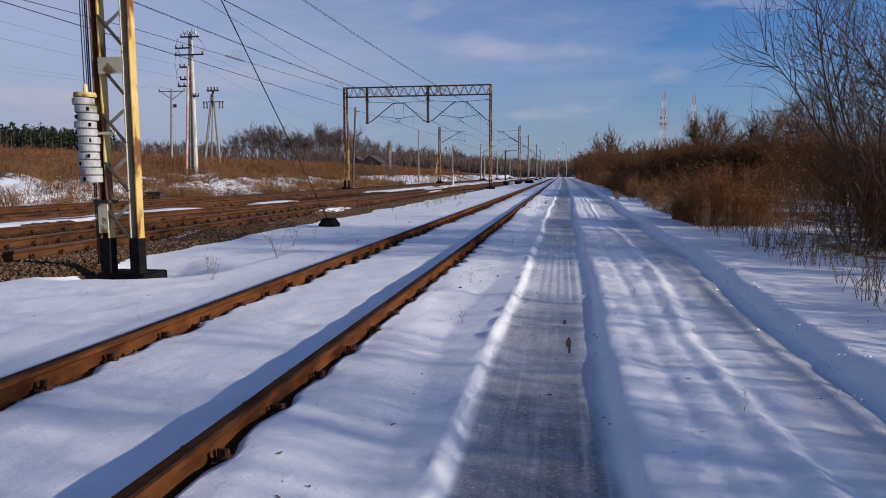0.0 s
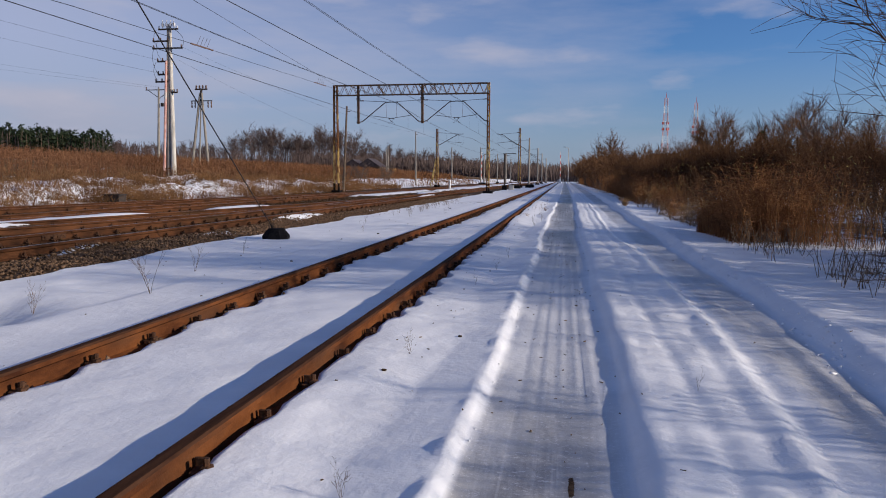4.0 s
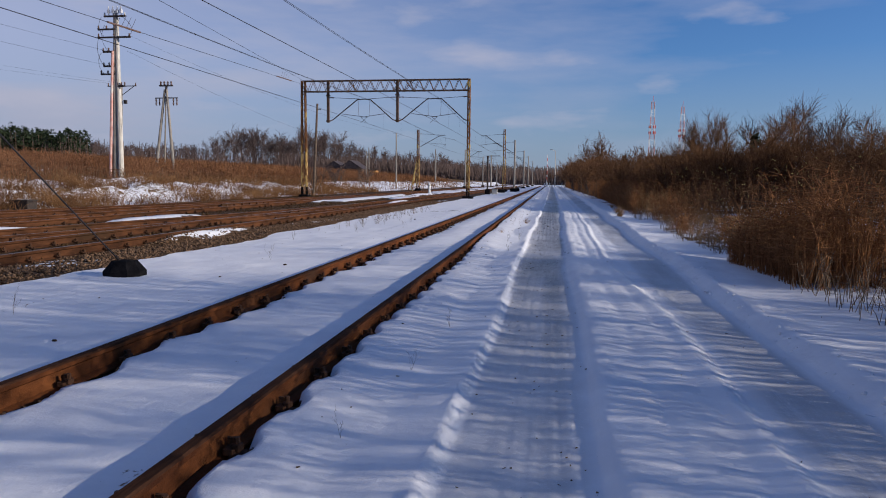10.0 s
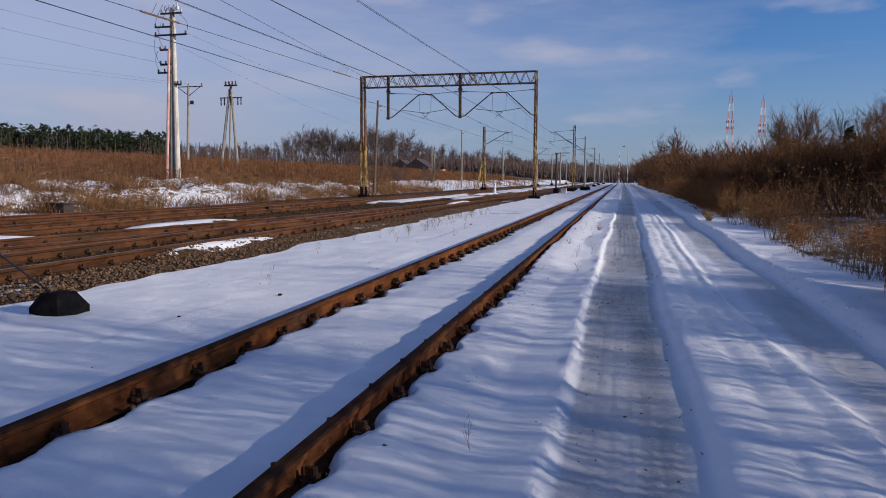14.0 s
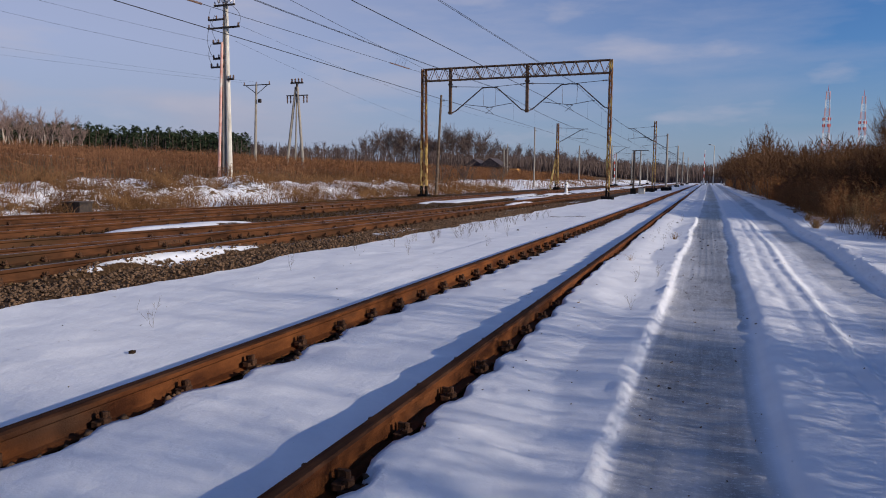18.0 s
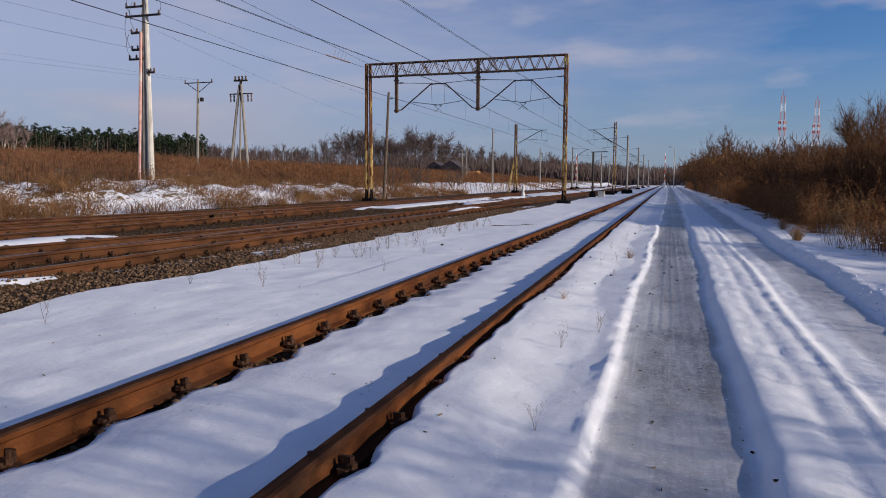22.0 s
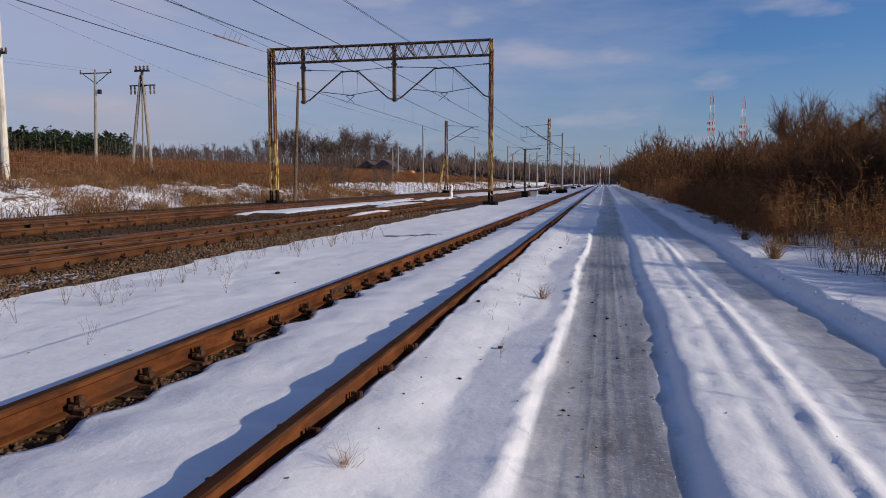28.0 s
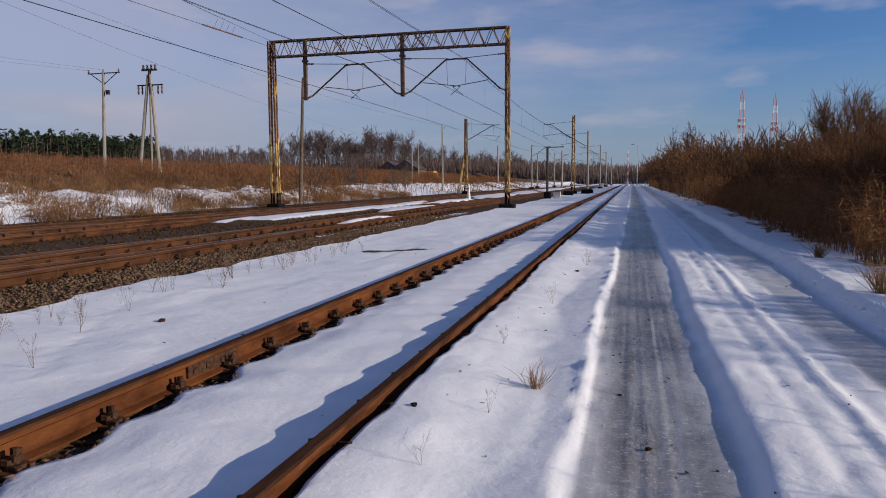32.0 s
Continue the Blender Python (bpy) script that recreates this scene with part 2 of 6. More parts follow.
    ln.new(b1.outputs["Normal"], b3.inputs["Normal"])
    ln.new(b3.outputs["Normal"], b2.inputs["Normal"])
    ln.new(b2.outputs["Normal"], bs.inputs["Normal"])
    return m


M_GROUND = ground_material()
M_RUST = material("rusty_rail_steel", (0.042, 0.014, 0.006), (0.160, 0.056, 0.018), 5, 0.75, 0.0, 0.4, 90, stain=(0.07, 0.035, 0.02), stain_scale=2.2, stretch=(1, 0.35, 1), gloss=0.08)
M_RAILTOP = material("worn_rail_head", (0.10, 0.08, 0.075), (0.18, 0.15, 0.14), 12, 0.42, 0.5, 0.15, 60, stretch=(4, 0.2, 1))
M_SIDETOP = material("dull_siding_rail_head", (0.030, 0.014, 0.009), (0.07, 0.033, 0.019), 10, 0.9, 0.0, 0.3, 60, stretch=(4, 0.3, 1), gloss=0.03)
M_MAINRUST = material("brown_main_rail", (0.034, 0.015, 0.008), (0.108, 0.045, 0.020), 4, 0.8, 0.0, 0.4, 90, stain=(0.05, 0.028, 0.015), stain_scale=1.2, stretch=(1, 0.3, 1), gloss=0.08)
M_CLIP = material("dark_rusty_fastener", (0.028, 0.015, 0.010), (0.11, 0.05, 0.024), 30, 0.8, 0.0, 0.4, 120, vary=0.3)
M_SLEEPER = material("weathered_sleeper", (0.022, 0.014, 0.009), (0.06, 0.036, 0.021), 6, 0.9, 0.0, 0.6, 40, stretch=(0.4, 3, 3), vary=0.25, gloss=0.03)
M_STONE = material("ballast_stone", (0.046, 0.029, 0.019), (0.195, 0.122, 0.076), 9, 0.9, 0.0, 0.4, 50, vary=0.55, gloss=0.08)
M_BEDSTONE = material("dark_bed_stone", (0.028, 0.017, 0.009), (0.10, 0.06, 0.03), 9, 0.9, 0.0, 0.4, 50, vary=0.5, gloss=0.03)
M_YELLOW = material("chipped_yellow_paint", (0.52, 0.34, 0.09), (0.64, 0.47, 0.19), 6, 0.6, 0.0, 0.3, 50, stain=(0.17, 0.07, 0.026), stain_scale=4, stain_at=(0.50, 0.58), stretch=(1, 1, 0.4))
M_CREAM = material("cream_paint", (0.58, 0.50, 0.32), (0.70, 0.63, 0.45), 8, 0.6, 0.0, 0.2, 60, stain=(0.24, 0.13, 0.06), stain_scale=6, stain_at=(0.6, 0.66))
M_BLACK = material("black_bitumen", (0.006, 0.006, 0.007), (0.016, 0.015, 0.016), 12, 0.9, 0.0, 0.5, 40, gloss=0.03)
M_RUSTPOST = material("rusted_steel_frame", (0.10, 0.045, 0.02), (0.26, 0.12, 0.05), 7, 0.8, 0.0, 0.3, 60, stain=(0.50, 0.34, 0.10), stain_scale=2.0, stain_at=(0.57, 0.63), stretch=(1, 1, 0.5))
M_DARKSTEEL = material("dark_steel", (0.03, 0.027, 0.028), (0.08, 0.06, 0.05), 10, 0.6, 0.3, 0.2, 60)
M_BEAM = material("brown_truss_steel", (0.06, 0.04, 0.032), (0.17, 0.10, 0.06), 4, 0.75, 0.0, 0.2, 60)
M_WIRE = material("grimy_wire", (0.02, 0.02, 0.024), (0.05, 0.045, 0.045), 10, 0.55, 0.4, 0.0)
M_CONCRETE = material("pole_concrete", (0.45, 0.42, 0.37), (0.62, 0.59, 0.53), 5, 0.85, 0.0, 0.3, 50, stain=(0.30, 0.27, 0.23), stain_scale=1.5, stretch=(1, 1, 0.3))
M_GREYPOLE = material("grey_pole", (0.20, 0.18, 0.16), (0.33, 0.30, 0.26), 5, 0.85, 0.0, 0.3, 50, stretch=(1, 1, 0.3))
M_WEIGHT = material("grey_weight_iron", (0.33, 0.33, 0.34), (0.45, 0.45, 0.45), 10, 0.6, 0.1, 0.3, 50, stain=(0.22, 0.20, 0.17), stain_scale=4)
M_INSULATOR = material("brown_insulator", (0.10, 0.06, 0.05), (0.2, 0.13, 0.1), 10, 0.3, 0.0, 0.0)
M_PORCELAIN = material("pale_insulator", (0.5, 0.5, 0.52), (0.7, 0.7, 0.72), 10, 0.3, 0.0, 0.0)
M_PINK = material("faded_red_pipe", (0.55, 0.26, 0.22), (0.66, 0.45, 0.40), 3, 0.7, 0.0, 0.1, 40, stain=(0.62, 0.60, 0.55), stain_scale=1.0)
M_RED = material("red_paint", (0.50, 0.06, 0.04), (0.62, 0.10, 0.07), 4, 0.6, 0.0, 0.0)
# the masts' red, with distance haze mixed into the colour
M_TOWER = material("hazed_red_mast_paint", (0.55, 0.27, 0.25), (0.64, 0.36, 0.33), 4, 0.7, 0.0, 0.0)
M_WHITE = material("white_paint", (0.68, 0.67, 0.65), (0.80, 0.80, 0.79), 4, 0.6, 0.0, 0.0)
M_SHRUB = material("lit_shrub_twigs", (0.060, 0.034, 0.022), (0.165, 0.095, 0.058), 7, 0.85, 0.0, 0.0, vary=0.35, gloss=0.03)
M_BARK = material("brown_shrub_twigs", (0.066, 0.035, 0.019), (0.19, 0.100, 0.052), 7, 0.85, 0.0, 0.0, vary=0.35, gloss=0.03)
M_TRUNK = material("grey_brown_bark", (0.07, 0.052, 0.04), (0.16, 0.12, 0.09), 8, 0.9, 0.0, 0.4, 40, vary=0.3, gloss=0.03)
M_BIRCH = material("pale_birch_bark", (0.26, 0.21, 0.17), (0.46, 0.40, 0.35), 3, 0.8, 0.0, 0.0, stain=(0.10, 0.075, 0.06), stain_scale=2)
M_FARTWIG = material("far_winter_twigs", (0.072, 0.053, 0.050), (0.145, 0.108, 0.098), 0.5, 0.9, 0.0, 0.0, vary=0.35, gloss=0.03)
M_BIRCHTWIG = material("pale_birch_twigs", (0.17, 0.115, 0.10), (0.30, 0.22, 0.195), 0.5, 0.9, 0.0, 0.0, vary=0.3, gloss=0.03)
M_PINE = material("pine_needles", (0.012, 0.020, 0.013), (0.040, 0.052, 0.028), 2, 0.9, 0.0, 0.0, vary=0.4, gloss=0.03)
M_REED = material("dry_reed_stalks", (0.135, 0.058, 0.026), (0.36, 0.170, 0.072), 4, 0.85, 0.0, 0.0, vary=0.45, gloss=0.03)
M_FIELD = material("russet_dead_weeds", (0.095, 0.044, 0.025), (0.245, 0.125, 0.066), 0.25, 0.9, 0.0, 0.0, vary=0.45, gloss=0.03)
M_STRAW = material("pale_dry_grass", (0.19, 0.105, 0.046), (0.36, 0.22, 0.105), 3, 0.85, 0.0, 0.0, vary=0.35, gloss=0.03)
M_BANKGRASS = material("dull_bank_grass", (0.075, 0.036, 0.018), (0.27, 0.15, 0.07), 0.9, 0.9, 0.0, 0.0, vary=0.6, gloss=0.03)
M_TWIG = material("thin_dead_stalk", (0.10, 0.07, 0.05), (0.22, 0.16, 0.11), 9, 0.85, 0.0, 0.0, vary=0.3, gloss=0.03)
M_LEAF = material("withered_yellow_leaf", (0.20, 0.15, 0.055), (0.38, 0.31, 0.12), 20, 0.85, 0.0, 0.0, vary=0.4, gloss=0.03)
M_ROOF = material("dark_cottage_roof", (0.04, 0.035, 0.04), (0.09, 0.07, 0.07), 2, 0.8, 0.0, 0.2, 20)
M_PLANK = material("dark_timber_wall", (0.07, 0.05, 0.04), (0.16, 0.11, 0.08), 3, 0.85, 0.0, 0.2, 20)
M_ORANGE = material("orange_timber", (0.45, 0.20, 0.06), (0.6, 0.33, 0.12), 2, 0.8, 0.0, 0.2, 20)


# ---- mesh helpers ----
class Geo:
    """Gathers boxes, tubes, prisms and blades into one mesh."""

    def __init__(self):
        self.v, self.f, self.n = [], [], 0

    def add(self, verts, faces):
        self.v.append(np.asarray(verts, float).reshape(-1, 3))
        self.f.extend([tuple(int(i) + self.n for i in face) for face in faces])
        self.n += len(self.v[-1])
        return self

    def box(self, c, s, turn=None, bevel=0.0):
        """A box with its upright edges cut by bevel. turn: a 3 x 3 matrix."""
        hx, hy, hz = s[0] / 2, s[1] / 2, s[2] / 2
        b = min(bevel, hx * 0.8, hy * 0.8)
        ring = [(-hx, -hy + b), (-hx + b, -hy), (hx - b, -hy), (hx, -hy + b), (hx, hy - b), (hx - b, hy), (-hx + b, hy), (-hx, hy - b)] if b else [(-hx, -hy), (hx, -hy), (hx, hy), (-hx, hy)]
        k = len(ring)
        pts = np.array([(x, y, -hz) for x, y in ring] + [(x, y, hz) for x, y in ring])
        if turn is not None:
            pts = pts @ np.array(turn).T
        faces = [(i, (i + 1) % k, k + (i + 1) % k, k + i) for i in range(k)] + [tuple(range(k))[::-1], tuple(range(k, 2 * k))]
        return self.add(pts + np.array(c), faces)

    def tube(self, p, q, r0, r1=None, n=8, caps=True):
        p, q, r1 = np.array(p, float), np.array(q, float), r0 if r1 is None else r1
        d = (q - p) / (np.linalg.norm(q - p) + 1e-9)
        a = np.cross(d, (0, 0, 1) if abs(d[2]) < 0.9 else (1, 0, 0))
        a /= np.linalg.norm(a)
        b = np.cross(d, a)
        ang = np.arange(n) * 2 * np.pi / n
        ring = np.cos(ang)[:, None] * a + np.sin(ang)[:, None] * b
        faces = [(i, (i + 1) % n, n + (i + 1) % n, n + i) for i in range(n)]
        if caps:
            faces += [tuple(range(n))[::-1], tuple(range(n, 2 * n))]
        return self.add(np.concatenate([p + ring * r0, q + ring * r1]), faces)

    def lathe(self, base, rings, n=12):
        """Rings of (radius, height) about an upright axis at base."""
        ang = np.arange(n) * 2 * np.pi / n
        pts = np.concatenate([np.stack([r * np.cos(ang), r * np.sin(ang), np.full(n, z)], 1) for r, z in rings]) + np.array(base)
        faces = [(k * n + i, k * n + (i + 1) % n, (k + 1) * n + (i + 1) % n, (k + 1) * n + i) for k in range(len(rings) - 1) for i in range(n)]
        last = (len(rings) - 1) * n
        return self.add(pts, faces + [tuple(range(n))[::-1], tuple(range(last, last + n))])

    def angle(self, p, q, w, side, thick=0.012):
        """A rolled angle from p to q: two thin legs of width w; side: the ways of the legs, two unit vectors."""
        p, q = np.array(p, float), np.array(q, float)
        s, u = np.array(side[0], float), np.array(side[1], float)
        ring = [0 * s, s * w, s * w + u * thick, s * thick + u * thick, s * thick + u * w, u * w]
        pts = [p + r for r in ring] + [q + r for r in ring]
        faces = [(i, (i + 1) % 6, 6 + (i + 1) % 6, 6 + i) for i in range(6)] + [(0, 1, 2, 3), (0, 3, 4, 5), (6, 9, 8, 7), (6, 11, 10, 9)]
        return self.add(pts, faces)

    def mesh(self, name, mats, smooth=False):
        me = bpy.data.meshes.new(name)
        me.from_pydata(np.concatenate(self.v), [], self.f)
        for m in mats if isinstance(mats, (list, tuple)) else [mats]:
            me.materials.append(m)
        if smooth:
            me.polygons.foreach_set("use_smooth", [True] * len(me.polygons))
        me.update()
        return me


def fast_mesh(name, verts, quads, mat, smooth=False):
    """A mesh from arrays of corners and of faces with one number of corners each."""
    me = bpy.data.meshes.new(name)
    k = quads.shape[1]
    me.vertices.add(len(verts))
    me.vertices.foreach_set("co", np.asarray(verts, np.float32).ravel())
    me.loops.add(quads.size)
    me.loops.foreach_set("vertex_index", quads.astype(np.int32).ravel())
    me.polygons.add(len(quads))
    me.polygons.foreach_set("loop_start", np.arange(0, quads.size, k, dtype=np.int32))
    if smooth:
        me.polygons.foreach_set("use_smooth", np.ones(len(quads), bool))
    me.materials.append(mat)
    me.update(calc_edges=True)
    me.validate()
    return me


def tubes(P, Q, R0, R1, n=3):
    """Corners and four-sided faces of many open tapered tubes at once."""
    D = Q - P
    D = D / (np.linalg.norm(D, axis=1, keepdims=True) + 1e-9)
    up = np.where(np.abs(D[:, 2:3]) < 0.9, np.array([[0, 0, 1.0]]), np.array([[1.0, 0, 0]]))
    A = np.cross(D, up)
    A /= np.linalg.norm(A, axis=1, keepdims=True) + 1e-9
    B = np.cross(D, A)
    rings = []
    for C, R in ((P, R0), (Q, R1)):
        for k in range(n):
            a = 2 * np.pi * k / n
            rings.append(C + (A * np.cos(a) + B * np.sin(a)) * R[:, None])
    V = np.stack(rings, 1).reshape(-1, 3)
    base = np.arange(len(P))[:, None] * 2 * n
    F = np.concatenate([base + np.array([[k, (k + 1) % n, n + (k + 1) % n, n + k]]) for k in range(n)])
    return V, F


def part(name, geo, mat, parent, label="", smooth=False):
    """One mesh object under a thing or under a part."""
    me = geo if isinstance(geo, bpy.types.Mesh) else geo.mesh(name, mat, smooth)
    ob = new(name, me)
    ob.parent = parent
    return tagged(ob, label) if label else ob


def thing(name, label, category, at=(0, 0, 0), group="", kind=""):
    ob = new(name)
    ob.empty_display_size = 0.2
    ob.location = at
    return tagged(ob, label, category, group, kind)


# ---- noise and the shape of the ground ----
_table = np.random.RandomState(7).rand(256, 256)


def vnoise(x, y, s=0):
    x, y = np.asarray(x, float) + s * 17.3, np.asarray(y, float) + s * 9.7
    i, j = np.floor(x).astype(int), np.floor(y).astype(int)
    u, v = x - i, y - j
    u, v = u * u * (3 - 2 * u), v * v * (3 - 2 * v)
    a, b, c, d = _table[i % 256, j % 256], _table[(i + 1) % 256, j % 256], _table[i % 256, (j + 1) % 256], _table[(i + 1) % 256, (j + 1) % 256]
    return (a * (1 - u) + b * u) * (1 - v) + (c * (1 - u) + d * u) * v


def fbm(x, y, s=0, octaves=4):
    return sum(0.5**k * (vnoise(x * 2**k, y * 2**k, s + 3 * k) - 0.5) for k in range(octaves))


def smooth(a, b, x):
    t = np.clip((x - a) / (b - a), 0, 1)
    return t * t * (3 - 2 * t)


def ridge_x(y):
    """The snow ridge beside the worn wheel track."""
    return np.interp(y, [-20, 4, 10, 14, 18, 24, 30, 45, 70, 200], [1.04, 1.05, 1.09, 1.11, 1.08, 1.09, 1.14, 1.22, 1.3, 1.35]) + 0.02 * np.sin(y * 0.9)


def berm_x(y):
    """The top of the ploughed bank on the far side of the road."""
    return np.interp(y, [-20, 2, 6, 11, 16, 24, 30, 40, 60, 200], [3.4, 3.45, 3.52, 3.62, 3.68, 3.72, 3.78, 3.9, 4.1, 4.3]) + 0.05 * np.sin(y * 0.7)


def crossover_x(y):
    """Centre line of the crossover between the two main tracks."""
    return -12.4 + 5.45 * smooth(-6, 44, np.asarray(y, float))


def branch_x(y):
    """Centre line of the track that branches off to the far side."""
    return -12.4 - 5.4 * (1 - smooth(6, 66, np.asarray(y, float)))


MAIN_A, MAIN_B, MAIN_TOP, SIDE_TOP, GAUGE = -6.95, -12.4, 0.22, 0.172, 1.507
CLIP_0, CLIP_STEP = 0.125, 0.625
SIDE_X = 0.065  # centre of the siding's near rail


def rail_gaps(y):
    """How far the snow has melted back on the sunny side of the siding's two rails."""
    y = np.asarray(y, float)
    beat = 0.5 + 0.5 * np.cos((y - CLIP_0) * 2 * np.pi / CLIP_STEP)
    n1, n2 = fbm(y * 0, y * 1.7, 5, 3), fbm(y * 0, y * 1.9, 6, 3)
    right = np.interp(y, [0, 8.5, 10, 12, 14, 16, 19, 20.5, 22, 24], [0.062, 0.064, 0.11, 0.10, 0.08, 0.09, 0.12, 0.11, 0.09, 0.07]) + 0.05 * n1 + np.interp(y, [0, 5, 6, 8.5, 10, 18, 24], [0.06, 0.05, 0.025, 0.03, 0.085, 0.085, 0.015]) * beat**3
    left = np.interp(y, [0, 6, 12, 18, 24], [0.07, 0.08, 0.12, 0.17, 0.22]) + 0.09 * n2 + 0.045 * np.sin((y - 0.2 - CLIP_0) * 2 * np.pi / CLIP_STEP - 0.8)
    return np.maximum(right, 0.062), np.maximum(left, 0.065)


def bed_snow(x, y):
    """Long strips of snow left lying between the main tracks."""
    wob = 0.35 * fbm(x * 0.8, y * 0.5, 44, 3)
    out = 0.0
    for xa, xb, ya, yb in ((-11.5, -10.45, 12.5, 24.6), (-10.5, -9.7, 25.3, 31.5), (-6.08, -5.76, 20.6, 26.0), (-7.2, -6.7, 45.0, 51.0), (-11.6, -10.9, 45.0, 50.0), (-6.05, -5.75, 13.0, 15.5)):
        out = np.maximum(out, smooth(xa - 0.08, xa + 0.12, x + wob * 0.5) * smooth(xb + 0.08, xb - 0.12, x + wob) * smooth(ya - 0.5, ya + 1.5, y) * smooth(yb + 0.3, yb - 2.5, y))
    far = smooth(crossover_x(y) - 0.9, crossover_x(y) - 1.1, x) * smooth(-11.4, -11.2, x) * smooth(45, 48, y) * smooth(0.50, 0.60, vnoise(x * 1.1, y * 0.22, 45) + 0.1)
    return np.maximum(out, far)


def ground_z(x, y):
    x, y = np.broadcast_arrays(np.asarray(x, float), np.asarray(y, float))
    lumps = fbm(x * 1.1, y * 1.1, 1, 4)
    soft = fbm(x * 0.35, y * 0.35, 2, 3)
    z = 0.045 + 0.05 * soft + 0.025 * lumps + 0.014 * fbm(x * 3.2, y * 2.6, 48, 3)
    # beside and between the rails of the siding
    beat = 0.5 + 0.5 * np.cos((y - CLIP_0) * 2 * np.pi / CLIP_STEP)
    rag = fbm(x * 0, y * 1.7, 5, 3)
    wide, wide2 = rail_gaps(y)
    u = x - SIDE_X
    lip = np.interp(y, [0, 19, 24], [0.045, 0.045, 0.07]) * (1 - smooth(0.2, 0.8, u))
    z = np.where(u > -0.02, z + lip + 0.02 * rag * (1 - smooth(0.1, 0.4, u)), z)
    z = np.where(u > -0.02, z + (-0.03 - z) * (1 - smooth(wide - 0.02, wide + 0.018, u)), z)
    wave = np.interp(y, [14, 22], [0.006, 0.018]) * (np.sin((y + 0.1 * np.sin(y * 1.3)) * 2 * np.pi / CLIP_STEP) + 1.2 * fbm(x * 0, y * 2.2, 9, 3)) * smooth(-1.25, -0.6, x)
    mid = np.interp(y, [5, 10], [0.056, 0.068]) + 0.03 * soft + 0.018 * lumps + wave + 0.010 * fbm(x * 3.2, y * 2.6, 49, 3)
    mid = mid - np.interp(y, [14, 22], [0.0, 0.03]) * (1 - smooth(0.0, 0.4, u + GAUGE - wide2))
    mid = mid + (-0.03 - mid) * (1 - smooth(wide2 - 0.02, wide2 + 0.018, u + GAUGE))
    z = np.where((u <= -0.02) & (u > -1.5), mid, z)
    bank_l = np.interp(y, [4, 9, 13], [0.135, 0.085, 0.05])
    z = np.where((u <= -1.5) & (u > -2.8), np.maximum(z - 0.03 * (1 - smooth(0.3, 0.9, -1.5 - u)) * smooth(8, 13, y), bank_l - (bank_l - 0.045) * smooth(0, 0.9, -1.5 - u) + 0.012 * lumps), z)
    # the road: ridge, worn track, wall, middle strip, ridge, far track, bank
    r, b = ridge_x(y), berm_x(y)
    d = x - r
    d = d - np.interp(y, [0, 15, 25, 40], [0, 0, 0.05, 0.07]) * smooth(0.35, 0.7, d)
    d = d - np.interp(y, [3, 6, 10, 15, 21, 27], [-0.05, -0.16, 0.02, 0.02, -0.2, -0.14]) * smooth(1.2, 1.5, d)
    edge = 0.035 * fbm(x * 0, y * 2.3, 8, 3)
    road = (x > r - 0.3) & (x < b + 0.9)
    out = z
    prof = np.interp(d, [-0.30, -0.12, -0.05, 0.0, 0.022, 0.05, 0.075, 0.20, 0.45, 0.72, 0.79, 0.825, 0.865, 0.92, 1.10, 1.17, 1.25, 1.38, 1.46, 1.55, 1.61, 1.65, 1.72, 1.95],
                     [0.045, 0.052, 0.062, 0.072, 0.066, 0.018, -0.004, -0.014, -0.02, -0.012, 0.004, 0.055, 0.092, 0.10, 0.092, 0.078, 0.088, 0.086, 0.074, 0.086, 0.094, 0.076, 0.036, 0.02])
    prof = prof + 0.05 * fbm(x * 6, y * 5.0, 33, 3) * np.exp(-((d - 0.02) / 0.07) ** 2) + 0.011 * fbm(x * 3, y * 2.4, 34, 3) * smooth(0.85, 0.9, d)
    prof = prof + 0.007 * np.maximum(0, fbm(x * 11, y * 8, 37, 3)) * smooth(0.56, 0.66, d) * (1 - smooth(0.78, 0.83, d))
    prof = prof - np.interp(y, [4, 9, 14, 20], [0.022, 0.030, 0.030, 0.022]) * smooth(0.80, 0.88, d) * (1 - smooth(1.6, 1.9, d)) + 0.007 * np.minimum(0, fbm(x * 8, y * 6, 38, 2) + 0.12) * smooth(0.92, 1.0, d)
    prof = prof + np.interp(y, [2, 6, 18, 25], [0.012, 0.025, 0.025, 0.030]) * smooth(0.03, 0.07, d) * (1 - smooth(0.74, 0.84, d)) - np.interp(y, [18, 25], [0.0, 0.004]) * np.exp(-((d - 0.01) / 0.05) ** 2)
    prof = prof + 0.022 * np.minimum(0.02, fbm(x * 8.5, y * 6.0, 62, 2)) * smooth(0.9, 1.0, d)
    lump2 = 0.010 * fbm(x * 4.5, y * 2.2, 11, 3) * (np.abs(d - 0.42) > 0.32)
    tread = 0.006 * np.sin(x * 70) * smooth(0.15, 0.25, d) * (1 - smooth(0.65, 0.75, d)) * smooth(0.45, 0.6, vnoise(x * 3, y * 0.25, 31))
    e = x - b + edge
    bank = np.interp(e, [-0.55, -0.28, -0.18, -0.07, 0.0, 0.12, 0.35, 0.9], [0.015, 0.018, 0.03, 0.11, 0.14, 0.135, 0.115, 0.10]) * np.interp(y, [0, 12, 24, 34], [0.82, 0.82, 0.88, 1.0]) + 0.03 * np.exp(-((e + 0.42) / 0.06) ** 2) * (1 - smooth(8, 11, y)) + np.interp(y, [0, 14, 24], [0.022, 0.025, 0.030]) * fbm(x * 4.0, y * 3.2, 12, 3) * smooth(-0.3, -0.08, e) * (1 - 0.6 * smooth(0.1, 0.5, e))
